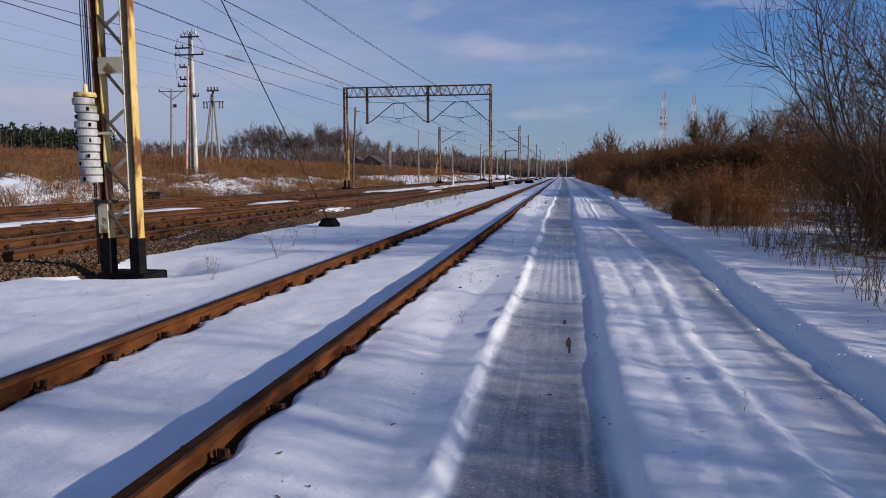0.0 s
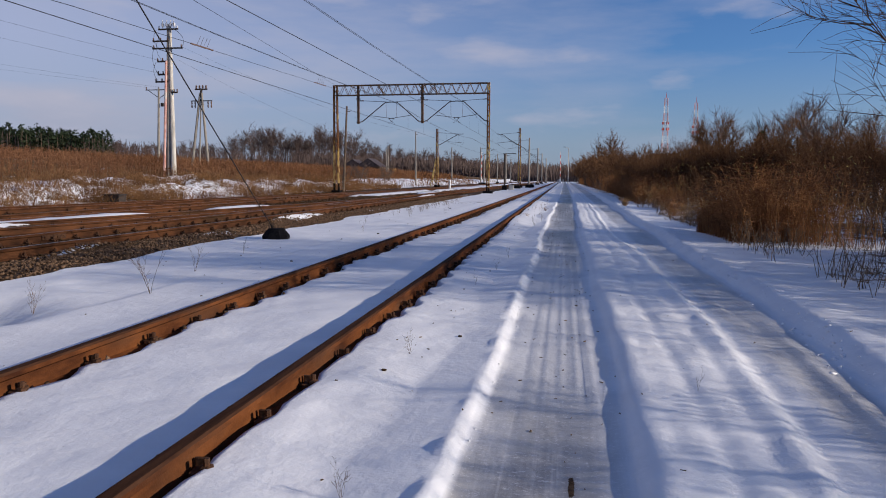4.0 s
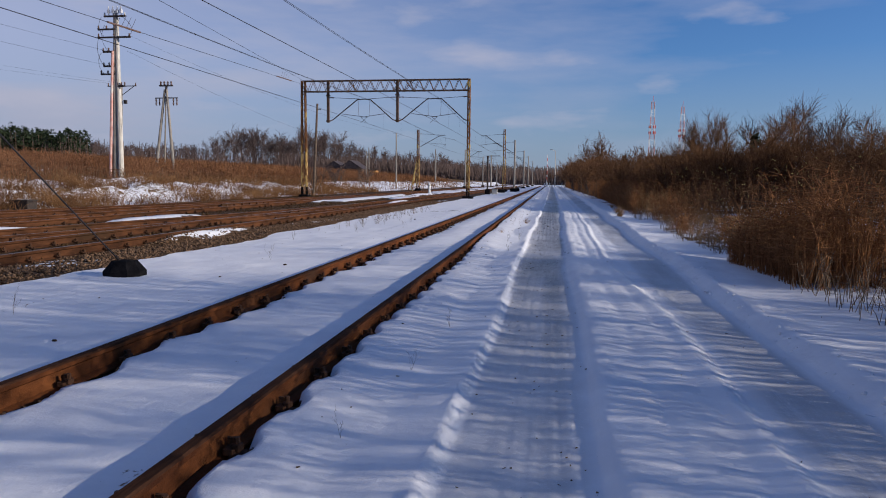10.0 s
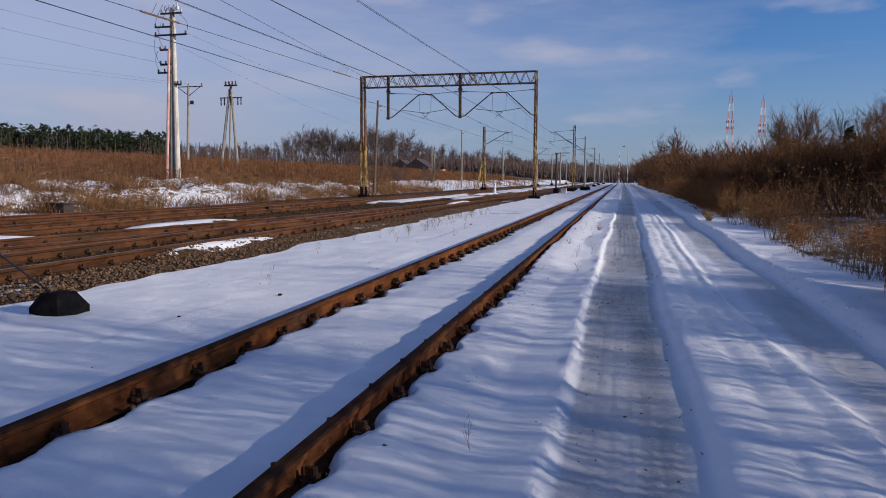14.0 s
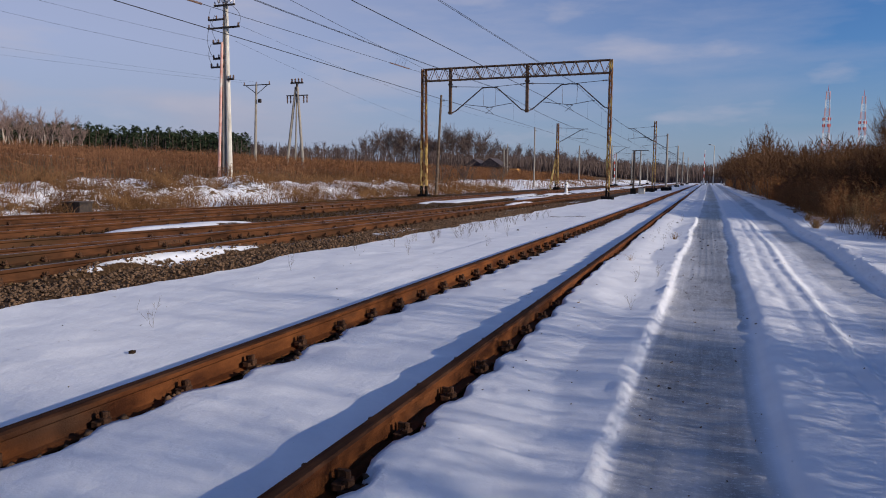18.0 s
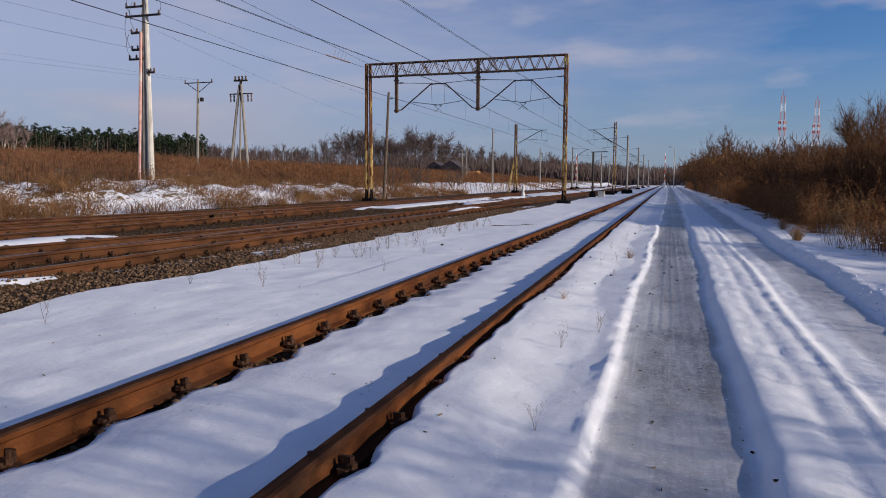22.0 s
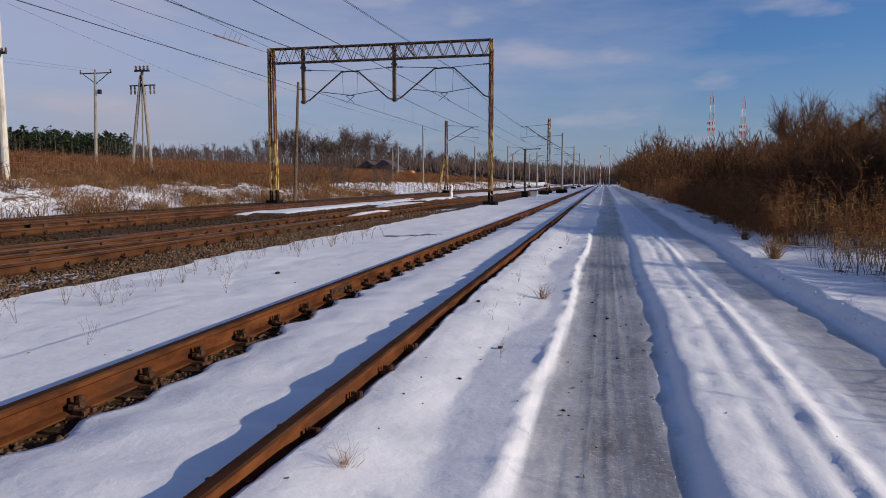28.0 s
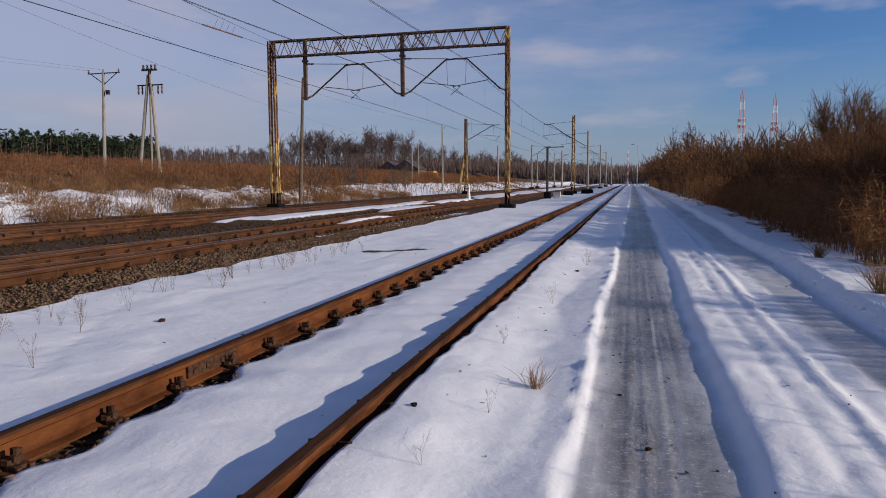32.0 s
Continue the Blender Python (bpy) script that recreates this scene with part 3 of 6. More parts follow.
    prof = np.where(d > 1.95, 0.015 + 0.015 * fbm(x * 3, y * 1.2, 13, 3), prof + lump2 + tread)
    far = smooth(-0.54, -0.34, e)
    prof = prof * (1 - far) + bank * far
    mix = smooth(-0.26, -0.05, d)
    prof = out * (1 - mix) + prof * mix
    z = np.where(road, prof, z)
    # the ridge falls away gently on the side of the siding
    z = np.where((d < -0.02) & (d > -0.62), np.maximum(z, 0.070 - 0.085 * np.abs(d) + 0.008 * lumps - 0.05 * smooth(0.42, 0.62, -d)), z)
    verge = 0.085 + 0.09 * soft + 0.05 * lumps
    z = np.where(x > b, z + (verge - z) * smooth(0.3, 0.9, x - b), z)
    pit = np.hypot((x + 4.14) / 0.72, (y - 9.05) / 0.62)
    z = z - 0.19 * (1 - smooth(0.7, 2.1, pit))
    # little prints across the snow and beside the worn track
    for k in range(11):
        px, py = -2.65 - 0.13 * k + 0.04 * math.sin(k * 2.1), 29.9 + 0.24 * k + 0.05 * math.cos(k * 3.7)
        z = z - 0.022 * np.exp(-(((x - px) / 0.045) ** 2 + ((y - py) / 0.06) ** 2))
    for k in range(9):
        px, py = 1.93 + 0.05 * math.sin(k * 2.3), 20.6 + 0.30 * k if k < 4 else 26.4 + 0.55 * (k - 4)
        z = z - 0.03 * np.exp(-(((x - px) / 0.05) ** 2 + ((y - py) / 0.06) ** 2))
    # the bed of the main tracks and the bank behind them
    bed = 0.055 + 0.02 * fbm(x * 2, y * 2, 14, 3)
    bed = bed + 0.15 * bed_snow(x, y)
    left = smooth(-4.5, -5.2, x + 0.25 * fbm(x * 0, y * 0.6, 15, 3))
    z = z * (1 - left) + bed * left
    foot = -18.6 + 1.2 * fbm(x * 0, y * 0.12, 16, 3)
    rise = np.interp(-(x - foot), [0, 1.0, 3.0, 5.0, 8.0, 28.0, 200.0, 320.0, 1500.0], [0, 0.15, 0.72, 0.98, 1.30, 2.75, 9.8, 12.0, 20.0])
    rough = smooth(0, 3, foot - x) * (0.45 * fbm(x * 0.5, y * 0.5, 17, 4)) + smooth(0.3, 1.5, foot - x) * 0.22 * fbm(x * 1.7, y * 1.3, 18, 3)
    z = np.where(x < foot, 0.055 + rise + rough, z)
    return z


def height(x, y):
    return float(ground_z(np.array([x]), np.array([y]))[0])


def grid_line(*spans):
    out = []
    for a, b, step in spans:
        out.append(np.arange(a, b - step * 0.3, step))
    return np.concatenate(out + [[spans[-1][1]]])


gx = np.concatenate([-np.geomspace(1600, 34, 26)[:-1], grid_line((-34, -24.5, 0.5), (-24.5, -17, 0.25), (-17, -9, 0.22), (-9, -5.6, 0.11), (-5.6, -2.0, 0.06), (-2.0, -1.14, 0.022), (-1.14, -0.03, 0.04), (-0.03, 0.41, 0.02), (0.41, 4.4, 0.032), (4.4, 8, 0.16), (8, 30, 1.0)), np.geomspace(32, 1600, 24)])
gy = np.concatenate([-np.geomspace(700, 8, 18), grid_line((-6, -0.5, 0.5), (-0.5, 42, 0.075), (42, 72, 0.3), (72, 200, 1.6)), np.geomspace(204, 2600, 30)])
X, Y = np.meshgrid(gx, gy)
Z = ground_z(X, Y)
nx, ny = len(gx), len(gy)
idx = np.arange(nx * ny).reshape(ny, nx)
quads = np.stack([idx[:-1, :-1], idx[:-1, 1:], idx[1:, 1:], idx[1:, :-1]], -1).reshape(-1, 4)
me = fast_mesh("ground", np.stack([X, Y, Z], -1).reshape(-1, 3), quads, M_GROUND, True)
d_r, e_b = X - ridge_x(Y), X - berm_x(Y)
d_r = d_r - np.interp(Y, [0, 15, 25, 40], [0, 0, 0.05, 0.07]) * smooth(0.35, 0.7, d_r)
across = np.interp(d_r, [0.045, 0.085, 0.3, 0.48, 0.62, 0.70, 0.78, 0.84], [0.2, 0.65, 0.85, 1.0, 1.0, 0.7, 0.45, 0.0])
ice = across * (0.6 + 0.8 * vnoise(X * 1.6, Y * 0.55, 36)) * smooth(0.05, 0.09, d_r) * (1 - smooth(0.70, 0.80, d_r + 0.05 * fbm(X * 0, Y * 2.5, 21, 2))) * np.interp(Y, [0, 6, 8, 10, 13, 16, 19, 60], [1.0, 1.0, 0.55, 0.34, 0.30, 0.55, 1.0, 1.0]) * (0.7 + 0.6 * vnoise(X * 5.0, Y * 0.22, 22))
ice2 = smooth(1.72, 1.9, d_r) * (1 - smooth(-0.32, -0.22, e_b)) * (0.25 + 0.35 * vnoise(X * 2.5, Y * 0.35, 23) + 0.22 * smooth(20, 27, Y) * vnoise(X * 5, Y * 1.1, 24))
ice = np.clip(np.maximum(ice, ice2), 0, 1)
stone = smooth(-4.72, -4.82, X + 0.3 * fbm(X * 0, Y * 0.8, 15, 3)) * (X > -18.4)
stone = np.where(bed_snow(X, Y) > 0.5, 0.12, stone)
u_p, v_p = (X + 3.0) * 0.88 + (Y - 38.8) * 0.47, (Y - 38.8) * 0.88 - (X + 3.0) * 0.47
stone = np.maximum(stone, 0.75 * (1 - smooth(0.5, 1.3, np.hypot(u_p / 0.75, v_p / 0.30) + 0.9 * fbm(X * 5, Y * 5, 28, 3))))
stone = np.where((X > -5.95) & (X < -5.1), stone * (0.5 + 0.5 * smooth(0.28, 0.48, vnoise(X * 1.4, Y * 0.42, 25))), stone)
cover = np.where(X < -17.6, 0.34 + 0.65 * (vnoise(X * 0.35, Y * 0.16, 26) - 0.5) + 0.5 * smooth(-23, -26, X), 0)
cover = np.where(X > 4.6, 0.22 + 0.55 * (vnoise(X * 0.6, Y * 0.4, 27) - 0.4) + 0.25 * smooth(6, 9, X), cover)
cover = np.where((Y > 150) & (X > -17.6) & (X < 4.6), 0.1, cover)
stone = np.where(Y > 170, stone * 0.4, stone)
gap_r, gap_l = rail_gaps(Y)
stone = np.maximum(stone, 0.9 * (1 - smooth(0.9, 1.1, np.hypot((X + 4.14) / 0.75, (Y - 9.1) / 0.5) + 0.3 * fbm(X * 4, Y * 4, 29, 2))))
stone = np.where((X > 0.0) & (X < 0.6), 0.97 * (1 - smooth(gap_r - 0.012, gap_r + 0.012, X - SIDE_X)), stone)
stone = np.where((X > SIDE_X - 1.52) & (X < -0.9), 0.95 * (1 - smooth(gap_l - 0.012, gap_l + 0.012, X - SIDE_X + GAUGE)), stone)
for hx, hy, hw, hl in ((1.62, 5.81, 0.028, 0.28), (1.60, 6.62, 0.02, 0.10)):
    ice = np.maximum(ice, np.exp(-((X - hx) / 0.06) ** 2 - ((Y - hy) / 0.35) ** 2))
    stone = np.maximum(stone, 0.8 * (1 - smooth(0.6, 1.3, np.hypot((X - hx) / hw, (Y - hy) / hl))))
for name, field in (("ice", ice), ("stone", stone), ("cover", cover)):
    me.attributes.new(name, "FLOAT", "POINT").data.foreach_set("value", np.ascontiguousarray(field, dtype=np.float32).ravel())
ground = tagged(new("ground", me), "snow-covered ground with worn icy wheel tracks", "ground", kind="structure")


# ---- railway tracks ----
RAIL = [(-0.065, 0), (0.065, 0), (0.065, 0.012), (0.014, 0.028), (0.009, 0.115), (0.034, 0.130), (0.036, 0.156), (0.029, 0.169), (-0.029, 0.169), (-0.036, 0.156), (-0.034, 0.130), (-0.009, 0.115), (-0.014, 0.028), (-0.065, 0.012)]


def rail_mesh(line, top, mat, wobble=0.004):
    """A rail swept along points (x, y), its head's top a worn strip of its own."""
    line = np.array(line, float)
    k = len(RAIL)
    way = np.gradient(line, axis=0)
    way /= np.linalg.norm(way, axis=1, keepdims=True)
    side = np.stack([way[:, 1], -way[:, 0]], 1)
    prof = np.array(RAIL)
    V = []
    for i, (x, y) in enumerate(line):
        j = wobble * (vnoise(0, y * 0.4, 41) - 0.5)
        V.append(np.stack([x + side[i, 0] * (prof[:, 0] + j), y + side[i, 1] * (prof[:, 0] + j), top - 0.169 + prof[:, 1]], 1))
    V = np.concatenate(V)
    faces = [(i * k + a, i * k + (a + 1) % k, (i + 1) * k + (a + 1) % k, (i + 1) * k + a) for i in range(len(line) - 1) for a in range(k)]
    faces += [tuple(range(k))[::-1], tuple(range((len(line) - 1) * k, len(line) * k))]
    m = Geo().add(V, faces).mesh("rail", [mat, M_SIDETOP if mat is M_RUST else M_RAILTOP])
    flags = [1 if a in ((6, 7, 8) if mat is M_RUST else (7,)) else 0 for i in range(len(line) - 1) for a in range(k)] + [0, 0]
    m.polygons.foreach_set("material_index", flags)
    return m


def fastener_mesh(name, size=1.0):
    """Base plate with a bolted clip on each side of the rail."""
    g = Geo()
    g.box((0, 0, 0.006), (0.36, 0.16, 0.022), bevel=0.02)
    for s in (-1, 1):
        g.box((s * 0.105, 0, 0.030), (0.075, 0.085, 0.028), bevel=0.012)
        g.box((s * 0.070, 0, 0.054), (0.06, 0.085, 0.026), bevel=0.01)
        g.box((s * 0.05, 0.055, 0.06), (0.05, 0.02, 0.07), bevel=0.006)
        g.tube((s * 0.10, 0, 0.03), (s * 0.10, 0, 0.118), 0.014, n=6)
        g.lathe((s * 0.10, 0, 0.058), [(0.031, 0), (0.031, 0.026), (0.02, 0.03)], 6)
        g.box((s * 0.155, 0.03, 0.03), (0.03, 0.03, 0.028), bevel=0.006)
        g.box((s * 0.155, -0.04, 0.03), (0.026, 0.026, 0.03), bevel=0.006)
    m = g.mesh(name, M_CLIP)
    m.transform(Matrix.Scale(size, 4))
    return m


siding = thing("siding_track", "rusty siding track half buried in snow", "railway track")
ys_long = np.concatenate([np.arange(-14, 60, 0.75), np.arange(60, 262, 6.0)])
for x in (SIDE_X - GAUGE, SIDE_X):
    part("rail", rail_mesh([(x, y) for y in ys_long], SIDE_TOP, M_RUST), None, siding, "rusty brown rail with a dull head")
clip_me = fastener_mesh("fastener")
for x in (SIDE_X - GAUGE, SIDE_X):
    for i in range(-2, 76):
        ob = part("fastener", clip_me, None, siding)
        ob.matrix_local = pose(x, CLIP_0 + (0.2 if x < -1 else 0.0) + CLIP_STEP * i + 0.02 * math.sin(i * 5.1), SIDE_TOP - 0.169 - 0.004, 0, 0, 2 * math.sin(i * 3.3))
sleeper_me = Geo().box((0, 0, 0), (2.5, 0.24, 0.14), bevel=0.015).mesh("sleeper", M_SLEEPER)
for i in range(-2, 76):
    ob = part("sleeper", sleeper_me, None, siding)
    ob.matrix_local = pose(SIDE_X - GAUGE / 2, CLIP_0 + 0.1 + CLIP_STEP * i, SIDE_TOP - 0.169 - 0.085, 0, 0, 0.4 * math.sin(i * 2.7))

clip_main = fastener_mesh("fastener", 0.9)
main_sleeper = Geo().box((0, 0, 0), (2.6, 0.26, 0.16), bevel=0.02).mesh("sleeper", M_SLEEPER)


def main_track(name, label, centre, y0, y1, detail=(6, 58), step=0.62, group="main tracks"):
    top = thing(name, label, "railway track", group=group)
    ys = np.concatenate([np.arange(y0, min(80, y1), 2.0), np.arange(80, y1, 8.0)]) if y1 > 80 else np.linspace(y0, y1, 30)
    for s in (-1, 1):
        part("rail", rail_mesh([(float(centre(y)) + s * GAUGE / 2, y) for y in ys], MAIN_TOP, M_MAINRUST), None, top, "brown rail with a dull worn head")
    n = 0
    for y in np.arange(max(y0, detail[0]), min(y1, detail[1]), step):
        a = math.degrees(math.atan2(float(centre(y + 0.5)) - float(centre(y - 0.5)), 1.0))
        ob = part("sleeper", main_sleeper, None, top)
        ob.matrix_local = pose(float(centre(y)), y, MAIN_TOP - 0.169 - 0.075, 0, 0, -a)
        for s in (-1, 1):
            n += 1
            if label.find("ballast beside") < 0 and (n * 7919) % 10 < 4:
                continue  # buried or missing
            ob = part("fastener", clip_main, None, top)
            ob.matrix_local = pose(float(centre(y)) + s * GAUGE / 2, y, MAIN_TOP - 0.169 - 0.004, 0, 0, -a)
    return top


track_a = main_track("main_track", "brown main line track on stone ballast beside the snow", lambda y: MAIN_A + 0 * y, -30, 300)
track_b = main_track("main_track", "brown main line track on ballast below the grassy bank", lambda y: MAIN_B + 0 * y, -30, 300, step=0.66)
cross = main_track("crossover_track", "rusty crossover track linking the two main tracks", crossover_x, -20, 44, step=0.8, group="turnout tracks")
branch = main_track("branch_track", "rusty branch track curving away below the bank", branch_x, 4, 66, step=0.8, group="turnout tracks")
# check rails, frogs and fishplates of the turnouts
for owner, pts in ((cross, [(-7.55, 30, 34.5), (-6.35, 38, 42), (-11.8, 3, 7.5)]), (branch, [(-13.0, 38, 43), (-11.82, 46, 51)])):
    for x, ya, yb in pts:
        part("check_rail", rail_mesh([(x + (0.05 if k in (0, 4) else 0), ya + (yb - ya) * k / 4) for k in range(5)], MAIN_TOP + 0.01, M_MAINRUST), None, owner)
        for y in np.arange(ya + 0.5, yb, 0.85):
            part("spacer_block", Geo().box((x + 0.045, y, MAIN_TOP - 0.07), (0.09, 0.16, 0.10), bevel=0.01), M_CLIP, owner)


def fishplate(owner, x, y, top):
    g = Geo()
    for s in (-1, 1):
        g.box((x + s * 0.022, y, top - 0.085), (0.02, 0.62, 0.085), bevel=0.004)
        for k in (-0.24, -0.09, 0.09, 0.24):
            g.lathe((x + s * 0.03, y + k, top - 0.105), [(0.024, 0.0), (0.024, 0.035)], 6)
    part("fishplate", g, M_CLIP, owner)


for y in (14.3, 23.7, 38.5):
    fishplate(track_a, MAIN_A + GAUGE / 2, y, MAIN_TOP)
    fishplate(track_a, MAIN_A - GAUGE / 2, y + 1.1, MAIN_TOP)
    fishplate(cross, float(crossover_x(y - 3)) + GAUGE / 2, y - 3, MAIN_TOP)
fishplate(siding, SIDE_X - GAUGE, 30.2, SIDE_TOP)

# ---- overhead line portal ----
def lattice(g, a, b, w, h, step, r=0.016, along=2):
    """Zigzag lacing between two faces of a lattice member from a to b along one axis."""
    n = max(2, int(round(abs(b[along] - a[along]) / step)))
    for i in range(n):
        p, q = np.array(a) + (np.array(b) - np.array(a)) * i / n, np.array(a) + (np.array(b) - np.array(a)) * (i + 1) / n
        yield p, q, i


def lattice_post(owner, x, y, z0, z1, w_bottom, w_top, depth, mat_low, z_paint, name="post"):
    """Two channels with zigzag lacing; the lower part bears paint."""
    post = part(name, Geo().box((x, y, z0 + 0.03), (w_bottom + 0.12, depth + 0.12, 0.06), bevel=0.02), M_DARKSTEEL, owner)
    for s in (-1, 1):
        for za, zb, mat in ((z0, z0 + 0.7, M_BLACK), (z0 + 0.7, z_paint, mat_low), (z_paint, z1, M_RUSTPOST)):
            wa = w_bottom + (w_top - w_bottom) * (za - z0) / (z1 - z0)
            wb = w_bottom + (w_top - w_bottom) * (zb - z0) / (z1 - z0)
            g = Geo()
            for u in (-1, 1):
                g.angle((x + s * wa / 2, y + u * depth / 2, za), (x + s * wb / 2, y + u * depth / 2, zb), 0.09, ((-s, 0, 0), (0, -u, 0)), 0.012)
            part("leg", g, mat, post)
    g, n = Geo(), int((z1 - z0 - 0.4) / 0.42)
    for i in range(n):
        za, zb = z0 + 0.4 + 0.42 * i, z0 + 0.4 + 0.42 * (i + 1)
        w = w_bottom + (w_top - w_bottom) * (za - z0) / (z1 - z0)
        for u in (-1, 1):
            s = 1 if (i % 2) else -1
            g.tube((x - s * w / 2 * 0.9, y + u * depth / 2, za), (x + s * w / 2 * 0.9, y + u * depth / 2, zb), 0.019, n=4)
        for sx in (-1, 1):
            s = 1 if (i % 2) else -1
            g.tube((x + sx * w / 2, y - s * depth / 2 * 0.9, za), (x + sx * w / 2, y + s * depth / 2 * 0.9, zb), 0.017, n=4)
    part("lacing", g, M_RUSTPOST, post)
    return post


PY, PXL, PXR, PTOP, PBOT = 60.2, -17.05, -4.45, 8.78, 7.92
portal = thing("overhead_line_portal", "rusty lattice portal carrying overhead wires across two tracks", "portal")
lattice_post(portal, PXL, PY, 0.12, PTOP, 0.46, 0.34, 0.30, M_YELLOW, 3.4)
lattice_post(portal, PXR, PY, 0.12, PTOP, 0.25, 0.22, 0.22, M_YELLOW, 3.6)
for x in (PXL, PXR):
    part("foundation", Geo().box((x, PY, 0.06), (0.75, 0.75, 0.36), bevel=0.06), M_BLACK, portal)
beam = part("beam", Geo().box(((PXL + PXR) / 2, PY, PTOP - 0.02), (0.3, 0.36, 0.03)), M_BEAM, portal)
for z in (PBOT, PTOP):
    for u in (-0.2, 0.2):
        part("chord", Geo().angle((PXL, PY + u, z), (PXR, PY + u, z), 0.075, ((0, -np.sign(u), 0), (0, 0, -1 if z > 8 else 1)), 0.012), M_BEAM, beam)
g, n = Geo(), 34
for i in range(n):
    xa, xb = PXL + (PXR - PXL) * i / n, PXL + (PXR - PXL) * (i + 1) / n
    za, zb = (PBOT, PTOP) if i % 2 else (PTOP, PBOT)
    for u in (-0.2, 0.2):
        g.tube((xa, PY + u, za), (xb, PY + u, zb), 0.021, n=4)
    g.tube((xa, PY - 0.2, PTOP), (xb, PY + 0.2, PTOP), 0.014, n=4)
    g.tube((xa, PY - 0.2, PBOT), (xb, PY + 0.2, PBOT), 0.014, n=4)
part("lacing", g, M_BEAM, beam)
for x in (-13.2, -9.8, -8.9):
    g = Geo()
    for u in (-0.215, 0.215):
        g.tube((x - 0.35, PY + u, PBOT), (x + 0.35, PY + u, PTOP), 0.022, n=4)
        g.tube((x + 0.35, PY + u, PBOT), (x - 0.35, PY + u, PTOP), 0.022, n=4)
    part("cross_brace", g, M_BEAM, beam)


def insulator(owner, p, q, n=6, mat=None):
    """A string of ribbed sheds on a rod."""
    p, q = np.array(p, float), np.array(q, float)
    g = Geo().tube(p, q, 0.022, n=6)
    for k in range(n):
        a, b = p + (q - p) * (k + 0.15) / n, p + (q - p) * (k + 0.6) / n
        g.tube(a, b, 0.065, 0.035, n=8)
    part("insulator", g, mat or M_INSULATOR, owner)


def cantilever(owner, x0, x1, y, z_wire=5.62, z_mess=7.35, z_low=5.75, z_top=7.5):
    """A slanting tube arm from the upright at x0 out over a track at x1, with its stay and steady arm."""
    s = 1 if x1 > x0 else -1
    g = Geo().tube((x0 + s * 0.35, y, z_low + 0.1), (x1 - s * 0.25, y, z_mess), 0.042, n=6)
    g.tube((x1 - s * 0.25, y, z_mess), (x1 + s * 0.45, y, z_mess + 0.04), 0.038, n=6)
    part("arm", g, M_DARKSTEEL, owner)
    insulator(owner, (x0 + s * 0.03, y, z_low), (x0 + s * 0.38, y, z_low + 0.12), 4)
    g = Geo().tube((x0 + s * 0.5, y, z_top), (x1 - s * 0.1, y, z_mess + 0.05), 0.018, n=5)
    part("stay", g, M_DARKSTEEL, owner)
    insulator(owner, (x0 + s * 0.05, y, z_top + 0.02), (x0 + s * 0.5, y, z_top), 5)
    xm = x0 + (x1 - x0) * 0.42
    g = Geo().tube((xm, y, z_low + 0.55), (x1 + s * 0.5, y, z_wire + 0.42), 0.02, n=5)
    g.tube((x1 + s * 0.5, y, z_wire + 0.42), (x1, y, z_wire + 0.02), 0.014, n=5)
    g.tube((x1 - s * 0.2, y, z_mess), (x1 - s * 0.15, y, z_wire + 0.5), 0.01, n=4)
    part("steady_arm", g, M_DARKSTEEL, owner)


for x, zb in ((-15.12, 5.66), (-9.79, 5.66)):
    g = Geo()
    g.box((x, PY, (PTOP + zb) / 2), (0.20, 0.14, PTOP - zb), bevel=0.02)
    for z in (zb + 0.12, PBOT - 0.25):
        g.box((x, PY, z), (0.30, 0.20, 0.10), bevel=0.02)
    part("hanger", g, M_BEAM, portal)
cantilever(portal, -15.12, -12.6, PY)
cantilever(portal, -9.79, -12.1, PY)
cantilever(portal, -9.79, -7.3, PY)
cantilever(portal, PXR, -6.7, PY)


# ---- wires ----
def wire(label, points, r=0.011, sag=0.0, group="overhead wires", pieces=12, name="overhead_wire"):
    """A wire through points, hanging by sag in each span."""
    pts = []
    for p, q in zip(points[:-1], points[1:]):
        p, q = np.array(p, float), np.array(q, float)
        for k in range(pieces):
            u = k / pieces
            pts.append(p + (q - p) * u - np.array((0, 0, 4 * sag * u * (1 - u))))
    pts.append(np.array(points[-1], float))
    pts = np.array(pts)
    n = len(pts) - 1
    way = np.gradient(pts, axis=0)
    way /= np.linalg.norm(way, axis=1, keepdims=True)
    side = np.stack([way[:, 1], -way[:, 0], 0 * way[:, 0]], 1)
    side /= np.linalg.norm(side, axis=1, keepdims=True) + 1e-9
    rise = np.cross(side, way)
    V = np.stack([pts + r * side, pts + r * rise, pts - r * side, pts - r * rise], 1).reshape(-1, 3)
    i = np.arange(n)[:, None] * 4
    F = np.concatenate([np.concatenate([i + a, i + (a + 1) % 4, i + 4 + (a + 1) % 4, i + 4 + a], 1) for a in range(4)])
    ob = new(name, fast_mesh(name, V, F, M_WIRE))
    return tagged(ob, label, "wire", group)


